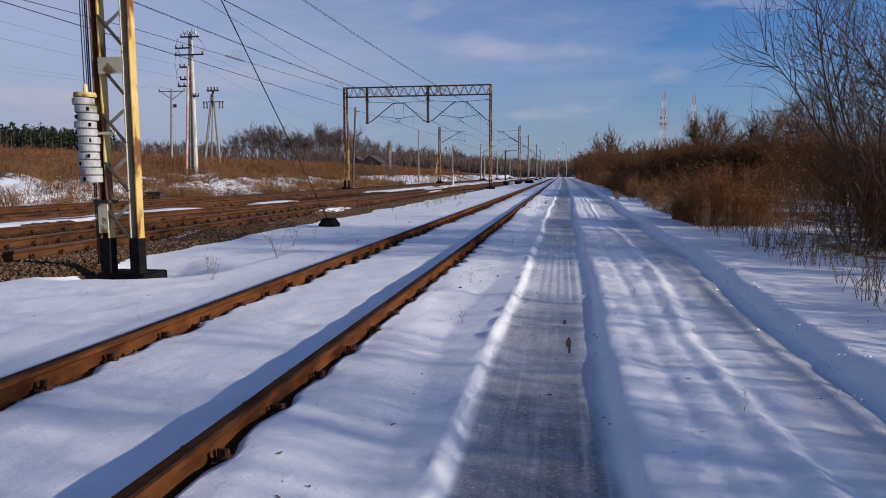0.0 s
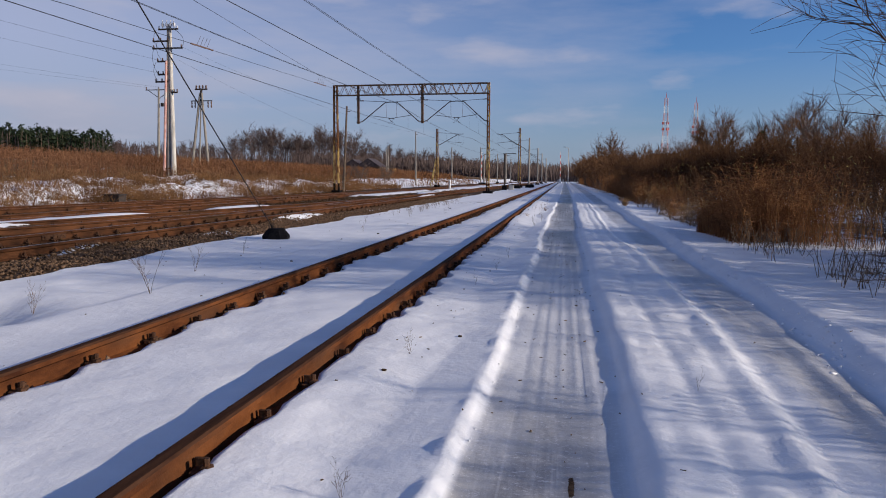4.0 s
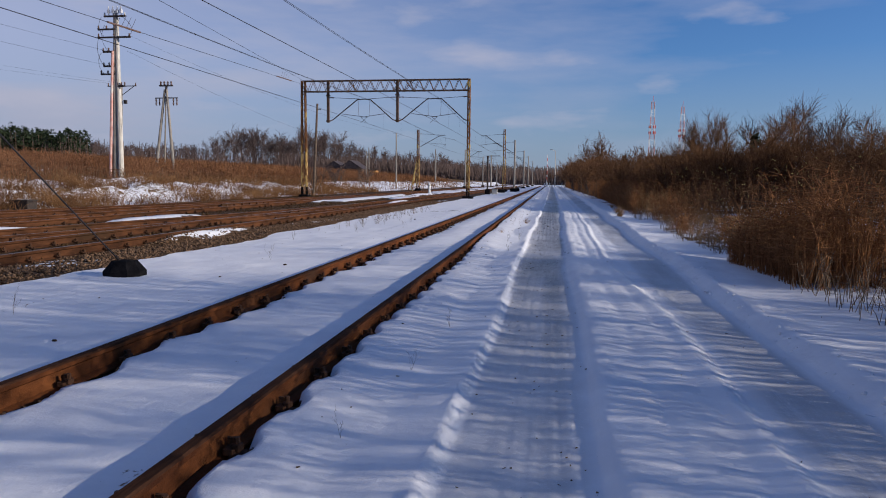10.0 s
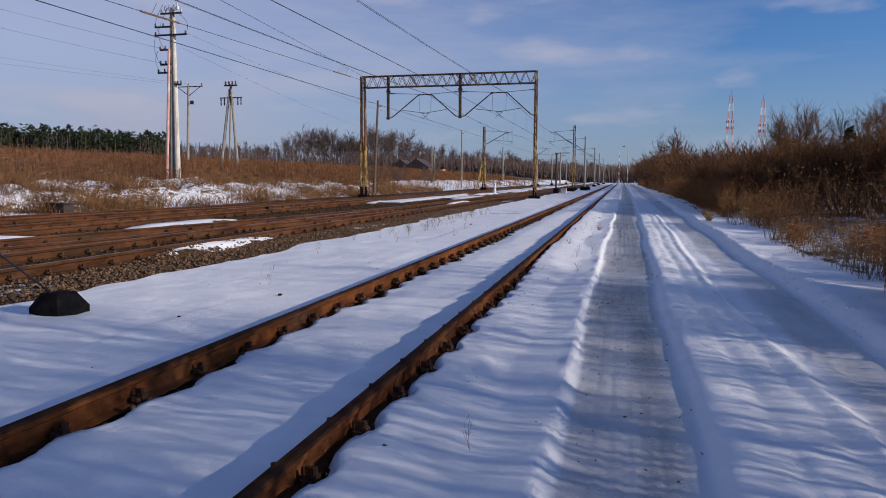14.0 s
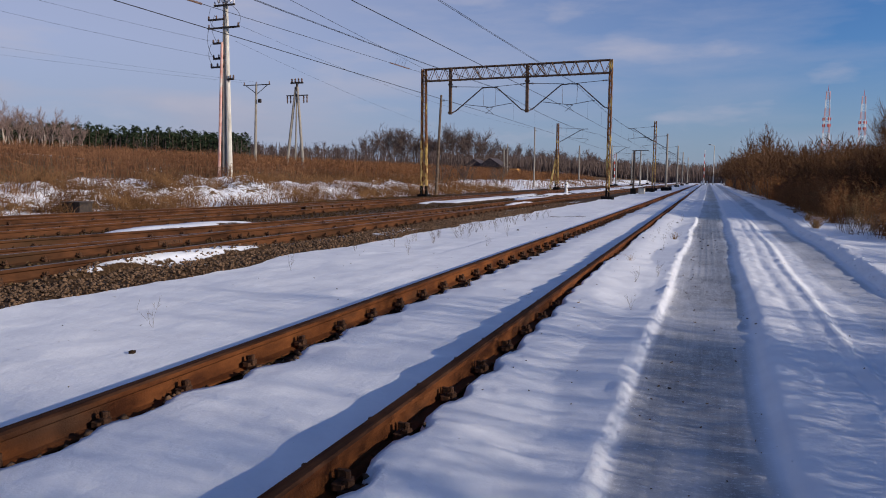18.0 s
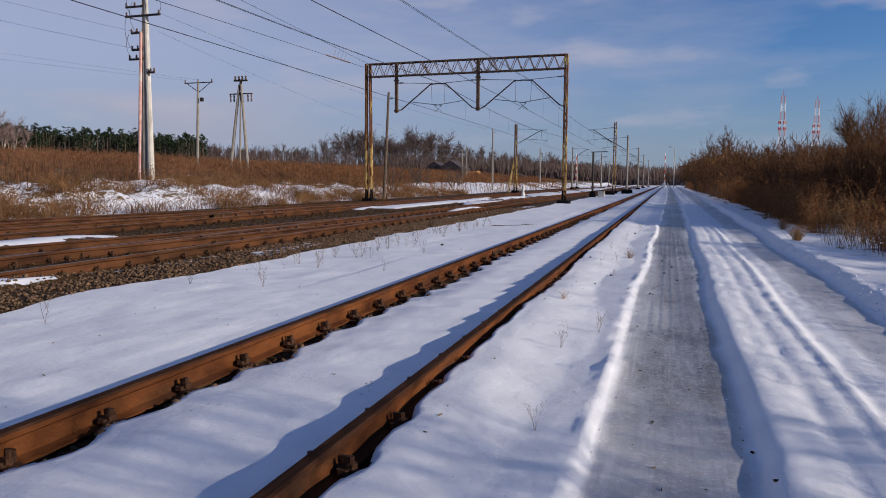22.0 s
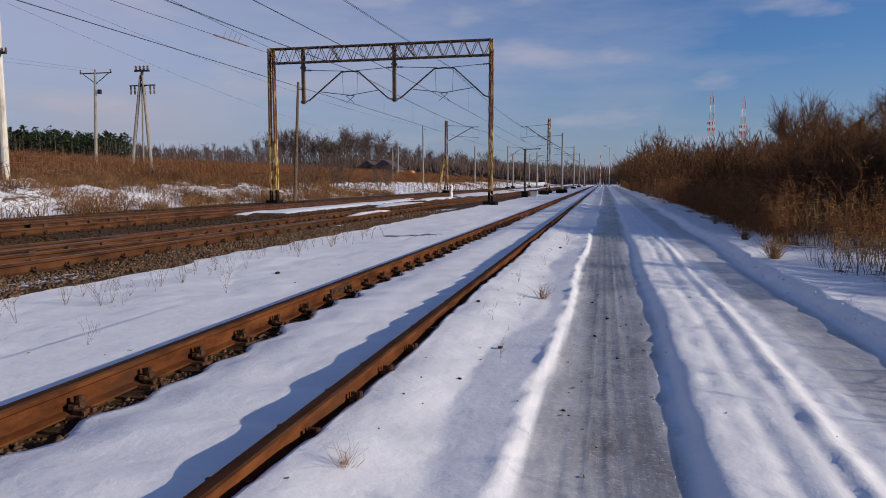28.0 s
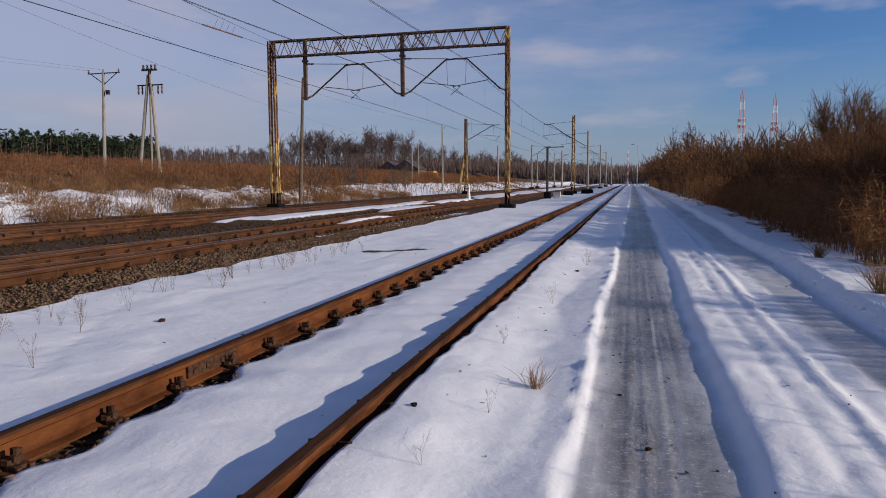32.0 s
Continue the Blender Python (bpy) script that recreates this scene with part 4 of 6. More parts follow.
for xt in (MAIN_A + 0.05, MAIN_B):
    wire("dark contact wire strung above the track", [(xt, -14, 5.62), (xt + 0.2, PY, 5.62), (xt - 0.2, 112, 5.62), (xt, 260, 5.62)], 0.012)
    for k in (0.07, 0):
        held = wire("sagging messenger wire above the contact wire", [(xt + k, -14, 7.4), (xt + k + 0.2, PY, 7.4), (xt + k - 0.2, 112, 7.4), (xt + k, 260, 7.4)], 0.009, sag=0.5)
    for y in np.arange(PY + 6, 105, 7):
        u = (y + 14) / (PY + 14) if y < PY else (y - PY) / (112 - PY)
        zm = 7.4 - 4 * 0.5 * u * (1 - u)
        part("dropper", Geo().tube((xt + 0.1, y, 5.62), (xt + 0.1, y, zm), 0.004, n=3), M_WIRE, held)

# ---- nearest mast with its tension weight ----
mast = thing("tension_mast", "yellow chipped lattice mast with a black foot", "mast", (-4.20, 9.1, 0))
part("foundation", Geo().box((0.0, 0.13, -0.17), (0.80, 0.50, 0.30), bevel=0.07), M_BLACK, mast)
for xo in (-0.25, 0.18):
    leg = part("leg", Geo().box((xo, 0.05, 4.0), (0.09, 0.014, 7.1)), M_RUSTPOST, mast, "rusty web of a steel channel")
    part("flange", Geo().box((xo + 0.052, 0.0, 4.0), (0.026, 0.14, 7.1), bevel=0.006), M_YELLOW, leg, "chipped yellow channel flange")
    part("flange", Geo().box((xo - 0.052, 0.0, 4.0), (0.022, 0.14, 7.1), bevel=0.006), M_CREAM if xo > 0 else M_RUSTPOST, leg)
    part("painted_foot", Geo().box((xo, -0.005, 0.195), (0.145, 0.165, 0.50), bevel=0.008), M_BLACK, leg, "black painted foot")
part("cover_plate", Geo().box((-0.25, -0.078, 0.72), (0.14, 0.014, 0.40)), M_CREAM, mast)
part("collar", Geo().box((-0.26, 0, 0.935), (0.24, 0.2, 0.045), bevel=0.01), M_DARKSTEEL, mast)
part("tie_plate", Geo().box((-0.03, -0.077, 2.70), (0.36, 0.012, 0.21)), M_CREAM, mast)
part("tie_plate", Geo().box((-0.03, -0.077, 4.85), (0.36, 0.012, 0.21)), M_CREAM, mast)
for i, z in enumerate(np.arange(0.44, 7.0, 0.63)):
    if abs(z + 0.2 - 2.7) > 0.15:
        part("brace", Geo().tube((-0.20, -0.06, z + 0.38), (0.13, -0.06, z), 0.022, n=4), M_DARKSTEEL, mast, "dark slanting brace")
        part("brace", Geo().box((0, 0, 0), (0.40, 0.008, 0.045)), M_CREAM, mast, "cream slanting flat brace").matrix_local = pose(-0.035, 0.06, z + 0.38, 0, -38, 0)
for x in (-0.40, -0.375):
    part("guide_rod", Geo().tube((x, -0.02, 0.1), (x, -0.02, 4.9), 0.009, n=5), M_DARKSTEEL, mast)

weights = thing("tension_weights", "stack of grey round tension weights hung beside the mast", "weight stack", (-4.56, 8.95, 0))
for i in range(11):
    z = 1.19 + i * 0.1
    ob = part("weight", Geo().lathe((0.018 * math.sin(i * 1.7) + 0.003 * (5 - i), 0.012 * math.cos(i * 2.3), z), [(0.122, 0), (0.134, 0.010), (0.134, 0.084), (0.122, 0.092)], 22), M_WEIGHT, weights)
    ang = -1.45 + 0.75 * math.sin(i * 2.9)
    part("slot", Geo().box((0.133 * math.cos(ang), 0.133 * math.sin(ang), z + 0.045), (0.025, 0.025, 0.045)), M_BLACK, ob)
part("cap", Geo().lathe((-0.01, 0, 2.29), [(0.132, 0), (0.142, 0.02), (0.132, 0.06)], 22), M_YELLOW, weights, "yellow cap disc")
part("eye_bolt", Geo().tube((0, 0, 2.34), (0, 0, 2.46), 0.028, n=8), M_CREAM, weights)
part("cable", Geo().tube((-0.01, 0, 2.45), (-0.015, 0, 3.62), 0.007, n=5), M_WIRE, weights)
part("cable", Geo().tube((0.03, 0, 2.45), (0.02, 0, 3.62), 0.006, n=5), M_WIRE, weights)
part("pulley_block", Geo().lathe((0.0, 0, 3.60), [(0.03, 0), (0.06, 0.06), (0.06, 0.20), (0.03, 0.27)], 8), M_RUSTPOST, weights)
part("cable", Geo().tube((0.0, 0, 3.85), (0.0, 0, 6.9), 0.008, n=5), M_WIRE, weights)
part("guide_arm", Geo().box((0.24, 0.05, 1.83), (0.25, 0.02, 0.035)), M_CREAM, weights)

block = thing("anchor_block", "black angular concrete anchor block in the snow", "anchor block", (-4.0, 16.9, 0))
g = Geo()
ring0 = [(-0.33, -0.2), (-0.1, -0.30), (0.22, -0.27), (0.35, -0.05), (0.30, 0.26), (-0.2, 0.3)]
ring1 = [(-0.14, -0.10), (-0.05, -0.16), (0.11, -0.14), (0.16, 0.0), (0.13, 0.12), (-0.1, 0.13)]
g.add([(x * 0.68, y * 0.68, -0.05) for x, y in ring0] + [(x * 0.70, y * 0.70, 0.10) for x, y in ring0] + [(x * 0.9, y * 0.9, 0.245) for x, y in ring1],
      [(i + 6 * k, (i + 1) % 6 + 6 * k, (i + 1) % 6 + 6 * k + 6, i + 6 * k + 6) for k in (0, 1) for i in range(6)] + [tuple(range(12, 18))])
part("body", g, M_BLACK, block)
part("anchor_eye", Geo().tube((-0.05, -0.02, 0.21), (-0.04, -0.12, 0.31), 0.018, n=6), M_DARKSTEEL, block)
wire("rusty guy wire from the mast to the anchor block", [(-4.04, 16.78, 0.30), (-4.15, 9.16, 6.42)], 0.012, 0.02, "", 4, "guy_wire")


# ---- masts along the line ----
def line_mast(x, y, tall, reach, label, yellow=True, lattice_w=0.34, a_frame=False):
    m = thing("overhead_line_mast", label, "mast", (0, 0, 0), "overhead line masts")
    z0 = max(0.05, height(x, y))
    part("foundation", Geo().box((x, y, z0 + 0.05), (0.8, 0.8, 0.5), bevel=0.1), M_BLACK, m)
    if lattice_w > 0.2:
        lattice_post(m, x, y, z0, tall, lattice_w * 1.2, lattice_w * 0.8, lattice_w, M_YELLOW if yellow else M_GREYPOLE, tall * 0.52, "post")
    else:
        part("post", Geo().tube((x, y, z0), (x, y, tall), 0.16, 0.11, 8), M_GREYPOLE, m)
    if a_frame:
        part("brace", Geo().tube((x - 1.0, y + 0.2, z0), (x - 0.1, y, tall * 0.55), 0.06, n=5).tube((x - 0.6, y - 0.7, z0), (x - 0.1, y, tall * 0.55), 0.05, n=5), M_YELLOW, m)
    if reach:
        cantilever(m, x, x + reach, y, 5.62, min(7.2, tall - 0.4), 5.7, min(7.4, tall - 0.2))
    return m


line_mast(-15.55, 99, 7.95, 3.15, "yellow and brown lattice mast braced on one side", a_frame=True)
line_mast(-4.42, 100, 8.05, -2.6, "yellow lattice mast with an arm over the track")
for x, y, tall, reach in ((-4.0, 118, 7.7, -2.9), (-3.8, 150, 7.5, -3.0), (-4.0, 184, 7.6, -2.9), (-4.0, 226, 7.6, -2.9), (-15.3, 148, 7.6, 2.8), (-15.4, 186, 7.6, 2.8), (-15.4, 232, 7.6, 2.8), (-10.3, 150, 6.6, 0), (-21.6, 150, 7.7, 0), (-16.5, 165, 6.9, 0)):
    line_mast(x, y, tall, reach, "slim grey mast beside the far tracks", lattice_w=0.1)
stump = thing("signal_bracket_mast", "low dark mast with a short side arm by the track", "mast")
part("post", Geo().tube((-4.72, 79.5, 0.0), (-4.72, 79.5, 3.9), 0.09, n=8), M_DARKSTEEL, stump)
part("arm", Geo().tube((-4.9, 79.5, 3.88), (-3.5, 79.5, 3.9), 0.04, n=6), M_DARKSTEEL, stump)
part("base_box", Geo().box((-4.7, 79.4, 0.25), (0.5, 0.5, 0.6), bevel=0.05), M_BLACK, stump)
cab = thing("trackside_cabinet", "small pale green cabinet beside the track", "cabinet")
part("body", Geo().box((-4.0, 79.6, 0.28), (0.55, 0.45, 0.6), bevel=0.03), M_CONCRETE, cab)
part("lid", Geo().box((-4.0, 79.6, 0.60), (0.62, 0.52, 0.06), bevel=0.03), M_DARKSTEEL, cab)
for x, y in ((-3.2, 101), (-3.0, 103.5), (-4.2, 92)):
    sw = thing("point_machine", "dark low switch box on the snowy track edge", "switch box", group="switch boxes")
    part("body", Geo().box((x, y, 0.22), (0.9, 0.6, 0.36), bevel=0.08), M_BLACK, sw)
    part("lid", Geo().box((x, y, 0.43), (0.7, 0.45, 0.08), bevel=0.06), M_DARKSTEEL, sw)
dwarf = thing("dwarf_signal", "small white dwarf signal post between the tracks", "signal", (-10.25, 77, 0))
part("post", Geo().lathe((0, 0, 0.05), [(0.16, 0), (0.13, 0.35), (0.09, 0.5), (0.12, 0.55), (0.13, 0.95), (0.06, 1.05)], 10), M_WHITE, dwarf)
part("lens", Geo().tube((0, -0.10, 0.86), (0, -0.15, 0.86), 0.06, n=10), M_DARKSTEEL, dwarf)
bx = thing("cable_box", "dark open box at the foot of the bank", "box", (-17.9, 32, 0))
g = Geo().box((0, 0, 0.12), (0.75, 0.5, 0.05), bevel=0.01)
for s in (-1, 1):
    g.box((s * 0.36, 0, 0.28), (0.04, 0.5, 0.36)).box((0, s * 0.24, 0.28), (0.72, 0.04, 0.36))
part("body", g.box((0, 0, 0.48), (0.86, 0.6, 0.05), bevel=0.02), M_DARKSTEEL, bx)

# ---- poles of the power line ----
twin = thing("twin_power_pole", "pale concrete twin pole with cross-arms, insulators and a faded red pipe", "utility pole")
TZ = height(-26.2, 50.5)
for dx, mat, lab in ((0.26, M_CONCRETE, "pale concrete pole"), (-0.12, M_GREYPOLE, "grey concrete pole")):
    part("pole", Geo().tube((-26.2 + dx, 50.5, TZ - 0.2), (-25.95 + dx * 0.25, 50.5, 11.9), 0.19, 0.11, 10), mat, twin, lab)
part("pipe", Geo().tube((-26.62, 50.35, TZ - 0.1), (-26.15, 50.35, 9.4), 0.10, 0.08, 8), M_PINK, twin, "faded red cable pipe")
for z, w, off in ((11.55, 1.5, 0.0), (10.25, 2.3, -0.1), (10.75, 1.2, -0.6), (9.35, 0.8, -0.5), (8.45, 0.8, -0.5), (7.95, 1.0, -0.6), (7.2, 0.5, 0.3)):
    arm = part("cross_arm", Geo().box((-25.95 + off, 50.4, z), (w, 0.09, 0.10), bevel=0.01), M_DARKSTEEL, twin)
    for k in (-0.46, 0.0, 0.46):
        part("insulator", Geo().lathe((-25.95 + off + k * w, 50.4, z + 0.05), [(0.035, 0), (0.07, 0.04), (0.03, 0.08), (0.06, 0.13), (0.02, 0.2)], 8), M_PORCELAIN if z > 11 else M_INSULATOR, arm)
for x in (-26.35, -26.05, -25.75, -25.5):
    part("switch_horn", Geo().tube((x, 50.4, 11.6), (x + 0.05, 50.3, 12.15), 0.03, n=5).box((x, 50.4, 11.85), (0.16, 0.16, 0.2), bevel=0.03), M_PORCELAIN, twin)
for xa, xb, za, zb in ((-26.8, -26.6, 11.5, 10.2), (-27.0, -26.7, 10.3, 8.4), (-25.4, -24.9, 11.5, 10.3), (-26.9, -26.7, 9.3, 7.9), (-26.6, -26.45, 11.0, 9.4)):
    pts = [np.array((xa + (xb - xa) * u + (0.35 if xa > -26 else -0.3) * 4 * u * (1 - u), 50.3, za + (zb - za) * u)) for u in np.linspace(0, 1, 8)]
    g = Geo()
    for p, q in zip(pts[:-1], pts[1:]):
        g.tube(p, q, 0.013, n=4, caps=False)
    part("jumper_cable", g, M_WIRE, twin)

tp = thing("power_pole", "slim concrete power pole with a forked cross-arm", "utility pole")
tz = height(-46.4, 82)
part("pole", Geo().tube((-46.5, 82, tz - 0.3), (-46.1, 82, 11.75), 0.17, 0.11, 8), M_GREYPOLE, tp)
g = Geo().box((-46.05, 82, 11.6), (3.5, 0.09, 0.09))
for s in (-1, 1):
    g.tube((-46.05 + s * 1.4, 82, 11.55), (-46.05, 82, 10.6), 0.04, n=5)
g.box((-45.7, 82, 9.85), (0.35, 0.2, 0.4))
arm = part("cross_arm", g, M_DARKSTEEL, tp)
for x in (-47.7, -46.1, -44.4):
    part("insulator", Geo().lathe((x, 82, 11.64), [(0.04, 0), (0.09, 0.1), (0.04, 0.2), (0.08, 0.3)], 8), M_INSULATOR, arm)

ap = thing("a_frame_pole", "leaning A-shaped timber power pole with hanging insulators", "utility pole")
az = height(-40, 80)
for xb in (-41.1, -38.95):
    part("leg", Geo().tube((xb, 80, az - 0.3), (-39.65 + (0.1 if xb > -40 else -0.1), 80, 10.9), 0.17, 0.12, 8), M_GREYPOLE, ap)
part("leg", Geo().tube((-41.0, 81.6, az - 0.3), (-39.7, 80.1, 10.2), 0.09, 0.07, 6), M_GREYPOLE, ap)
part("head", Geo().tube((-39.65, 80, 10.6), (-39.55, 80, 11.4), 0.13, n=8), M_DARKSTEEL, ap)
arm = part("cross_arm", Geo().box((-39.6, 80, 11.3), (1.5, 0.2, 0.14)).box((-39.6, 80, 10.0), (2.6, 0.12, 0.1)), M_DARKSTEEL, ap)
for x in (-40.2, -39.8, -39.4, -39.0):
    part("insulator", Geo().lathe((x, 80, 11.35), [(0.05, 0), (0.12, 0.12), (0.06, 0.22), (0.12, 0.32), (0.04, 0.42)], 8), M_INSULATOR, arm)
for x in (-40.8, -40.4, -38.8, -38.4):
    part("insulator", Geo().lathe((x, 80, 9.2), [(0.05, 0), (0.09, 0.2), (0.05, 0.4), (0.09, 0.55), (0.04, 0.8)], 8), M_INSULATOR, arm)

for (xa, ya, za), (xb, yb, zb), sag in (((-26.5, 50.4, 8.5), (-60, 40, 17.2), 0.5), ((-24.9, 50.4, 10.3), (-20, 106, 7.9), 0.8), ((-25.2, 50.4, 9.4), (-30.25, 130, 7.0), 1.1), ((-26.5, 50.4, 9.4), (-60, 40, 19.0), 0.5),
                                     ((-46.1, 82, 11.9), (-110, 52, 22.0), 0.6), ((-47.6, 82, 11.9), (-112, 52, 20.5), 0.6)):
    wire("thin power line sagging between poles", [(xa, ya, za), (xb, yb, zb)], 0.006, sag, "power lines", 16, "power_line")
# wires that leave the tracks and are anchored at the head of the portal
wire("tensioned wire anchored at the head of the portal", [(-6.9, 6.0, 5.85), (-9.7, 22.3, 6.74), (-17.05, PY, 8.8)], 0.009, 0.0, "overhead wires", 4)
anchored = wire("tensioned wire with a long insulator anchored at the portal", [(-11.9, -14, 5.62), (-12.1, 15, 5.66), (-12.4, 22.4, 6.09), (-17.05, PY, 8.5)], 0.010, 0.0, "overhead wires", 4)
for ya, yb in ((30.9, 33.3), (52.6, 56.6)):
    pa, pb = [np.array((-12.4 - 4.65 * (q - 22.4) / 37.8, q, 6.09 + 2.41 * (q - 22.4) / 37.8)) for q in (ya, yb)]
    part("insulator", Geo().tube(pa, pb, 0.035, n=6), M_INSULATOR, anchored)
    g = Geo()
    for k in (0.25, 0.4, 0.55, 0.7):
        p = pa + (pb - pa) * k
        g.tube(p, p + np.array((0.05, 0.25, 0.42)), 0.008, n=4)
    part("arcing_horn", g, M_DARKSTEEL, anchored)

for x, y, xt, top, lab in ((-18.0, 65, -17.6, 7.6, "dark leaning timber pole behind the portal"), (-20.0, 106, -20.0, 8.05, "thin grey pole on the bank"), (-30.25, 130, -30.25, 7.1, "thin grey pole by the field"), (-27.5, 118, -27.5, 6.0, "thin grey pole by the field")):
    p = thing("timber_pole", lab, "pole", group="plain poles")
    part("shaft", Geo().tube((x, y, height(x, y) - 0.2), (xt, y, top), 0.12, 0.085, 8), M_GREYPOLE if y > 70 else M_TRUNK, p)
    part("bracket", Geo().box((xt + 0.12, y, top - 0.45), (0.4, 0.06, 0.06)), M_DARKSTEEL, p)

# ---- level crossing and distance ----
for x, y, top, bare in ((0.5, 200, 8.6, False), (-21.7, 205, 8.7, False)):
    b = thing("crossing_barrier", "raised red and white crossing barrier", "barrier", group="crossing barriers")
    part("stand", Geo().box((x, y, 0.6), (0.5, 0.5, 1.2), bevel=0.08), M_WHITE, b)
    for k in range(9):
        za, zb = 1.0 + (top - 1.0) * k / 9, 1.0 + (top - 1.0) * (k + 1) / 9
        part("boom", Geo().tube((x, y, za), (x, y, zb), 0.10, 0.095, 6), M_RED if k % 2 else M_WHITE, b)
lampy = thing("street_lamp", "tall grey lamp post at the level crossing", "street lamp", (2.65, 200, 0))
part("post", Geo().tube((0, 0, 0), (0, 0, 9.6), 0.13, 0.08, 8), M_CONCRETE, lampy)
part("arm", Geo().tube((0, 0, 9.6), (-0.9, -0.3, 9.9), 0.05, n=6), M_CONCRETE, lampy)
part("lamp_head", Geo().box((-1.1, -0.35, 9.9), (0.6, 0.25, 0.14), bevel=0.06), M_DARKSTEEL, lampy)
for x in (0.0, 1.3, 4.4, 5.2):
    p = thing("guide_post", "short white post at the crossing", "post", (x, 192, 0), "crossing posts")
    part("shaft", Geo().box((0, 0, 0.55), (0.22, 0.22, 1.1), bevel=0.05), M_WHITE, p)
for x, y, w, d, h, roof in ((-44.4, 170, 5.5, 6, 1.5, 2.3), (-49.0, 172, 4.5, 5, 1.2, 1.9), (-33, 185, 4, 4, 0.6, 1.1)):
    z0 = height(x, y) - 0.3
    hs = thing("cottage", "low dark timber cottage with a steep roof", "cottage", group="cottages")
    part("wall", Geo().box((x, y, z0 + h / 2 + 0.2), (w, d, h + 0.4)), M_PLANK, hs)
    g = Geo().add([(x - w * 0.56, y - d * 0.56, z0 + h + 0.3), (x + w * 0.56, y - d * 0.56, z0 + h + 0.3), (x + w * 0.56, y + d * 0.56, z0 + h + 0.3), (x - w * 0.56, y + d * 0.56, z0 + h + 0.3), (x, y - d * 0.56, z0 + h + roof), (x, y + d * 0.56, z0 + h + roof)], [(0, 1, 4), (1, 2, 5, 4), (2, 3, 5), (3, 0, 4, 5), (3, 2, 1, 0)])
    part("roof", g, M_ROOF, hs)
    part("window", Geo().box((x + w * 0.15, y - d / 2 - 0.03, z0 + h * 0.65), (0.7, 0.05, 0.6)), M_WHITE, hs)
shed = thing("timber_stack", "orange stack of sawn timber beside the cottages", "timber stack")
for k in range(5):
    part("layer", Geo().box((-39.3, 169, height(-39.3, 169) + 0.15 + 0.25 * k), (2.9 - 0.3 * k, 2.4, 0.23), bevel=0.05), M_ORANGE, shed)


def tower(x, y, z0, top, w0, w1, label):
    """A lattice mast in red and white bands."""
    t = thing("radio_mast", label, "radio mast", group="radio masts")
    bands = 11
    for k in range(bands):
        za, zb = z0 + (top - z0) * k / bands, z0 + (top - z0) * (k + 1) / bands
        wa, wb = w0 + (w1 - w0) * k / bands, w0 + (w1 - w0) * (k + 1) / bands
        g = Geo()
        for sx, sy in ((-1, -1), (1, -1), (1, 1), (-1, 1)):
            g.tube((x + sx * wa, y + sy * wa, za), (x + sx * wb, y + sy * wb, zb), 0.26, n=4)
        for i in range(3):
            ua, ub = i / 3, (i + 1) / 3
            pa, pb = wa + (wb - wa) * ua, wa + (wb - wa) * ub
            z1, z2 = za + (zb - za) * ua, za + (zb - za) * ub
            for s in (-1, 1):
                g.tube((x - s * pa, y - pa, z1), (x + s * pb, y - pb, z2), 0.13, n=4)
                g.tube((x + pa, y - s * pa, z1), (x + pb, y + s * pb, z2), 0.13, n=4)
        part("section", g, M_TOWER if k % 2 == 0 else M_WHITE, t)
    for z in (top - 30, top - 37):
        for a in range(6):
            part("antenna", Geo().box((x + 3.6 * math.cos(a), y + 3.6 * math.sin(a), z), (1.2, 1.2, 3.0), bevel=0.3), M_RED, t)
    part("spire", Geo().tube((x, y, top), (x, y, top + 7), 0.3, 0.15, 6), M_RED, t)


tower(121.5, 900, 0, 99, 4.6, 1.6, "red and white lattice radio mast far beyond the trees")
tower(165.0, 950, 0, 98, 4.6, 1.6, "second red and white lattice radio mast in the distance")


# ---- plants ----
def grown(rows, n=3):
    a = np.array(rows)
    return tubes(a[:, 0:3], a[:, 3:6], a[:, 6], a[:, 7], n)


def shrub_rows(seed, tall, stems, spread, kids=(8, 7), thin=0.0035):
    rng = np.random.RandomState(seed)
    out = []
    for s in range(stems):
        ang = 2 * math.pi * (s + rng.rand()) / stems
        lean = spread * (0.25 + rng.rand())
        base = (0.35 * rng.rand() * math.cos(ang), 0.35 * rng.rand() * math.sin(ang), -0.1)
        out.append((0, 0, -0.14, *base, 0.034, 0.03))
        grow(rng, base, (lean * math.cos(ang), lean * math.sin(ang), 1.0), tall * (0.72 + 0.22 * rng.rand()), 0.022 + 0.012 * rng.rand(), out, kids, thin, 0.0, 0.05 if tall > 4 else 0.24)
    return out


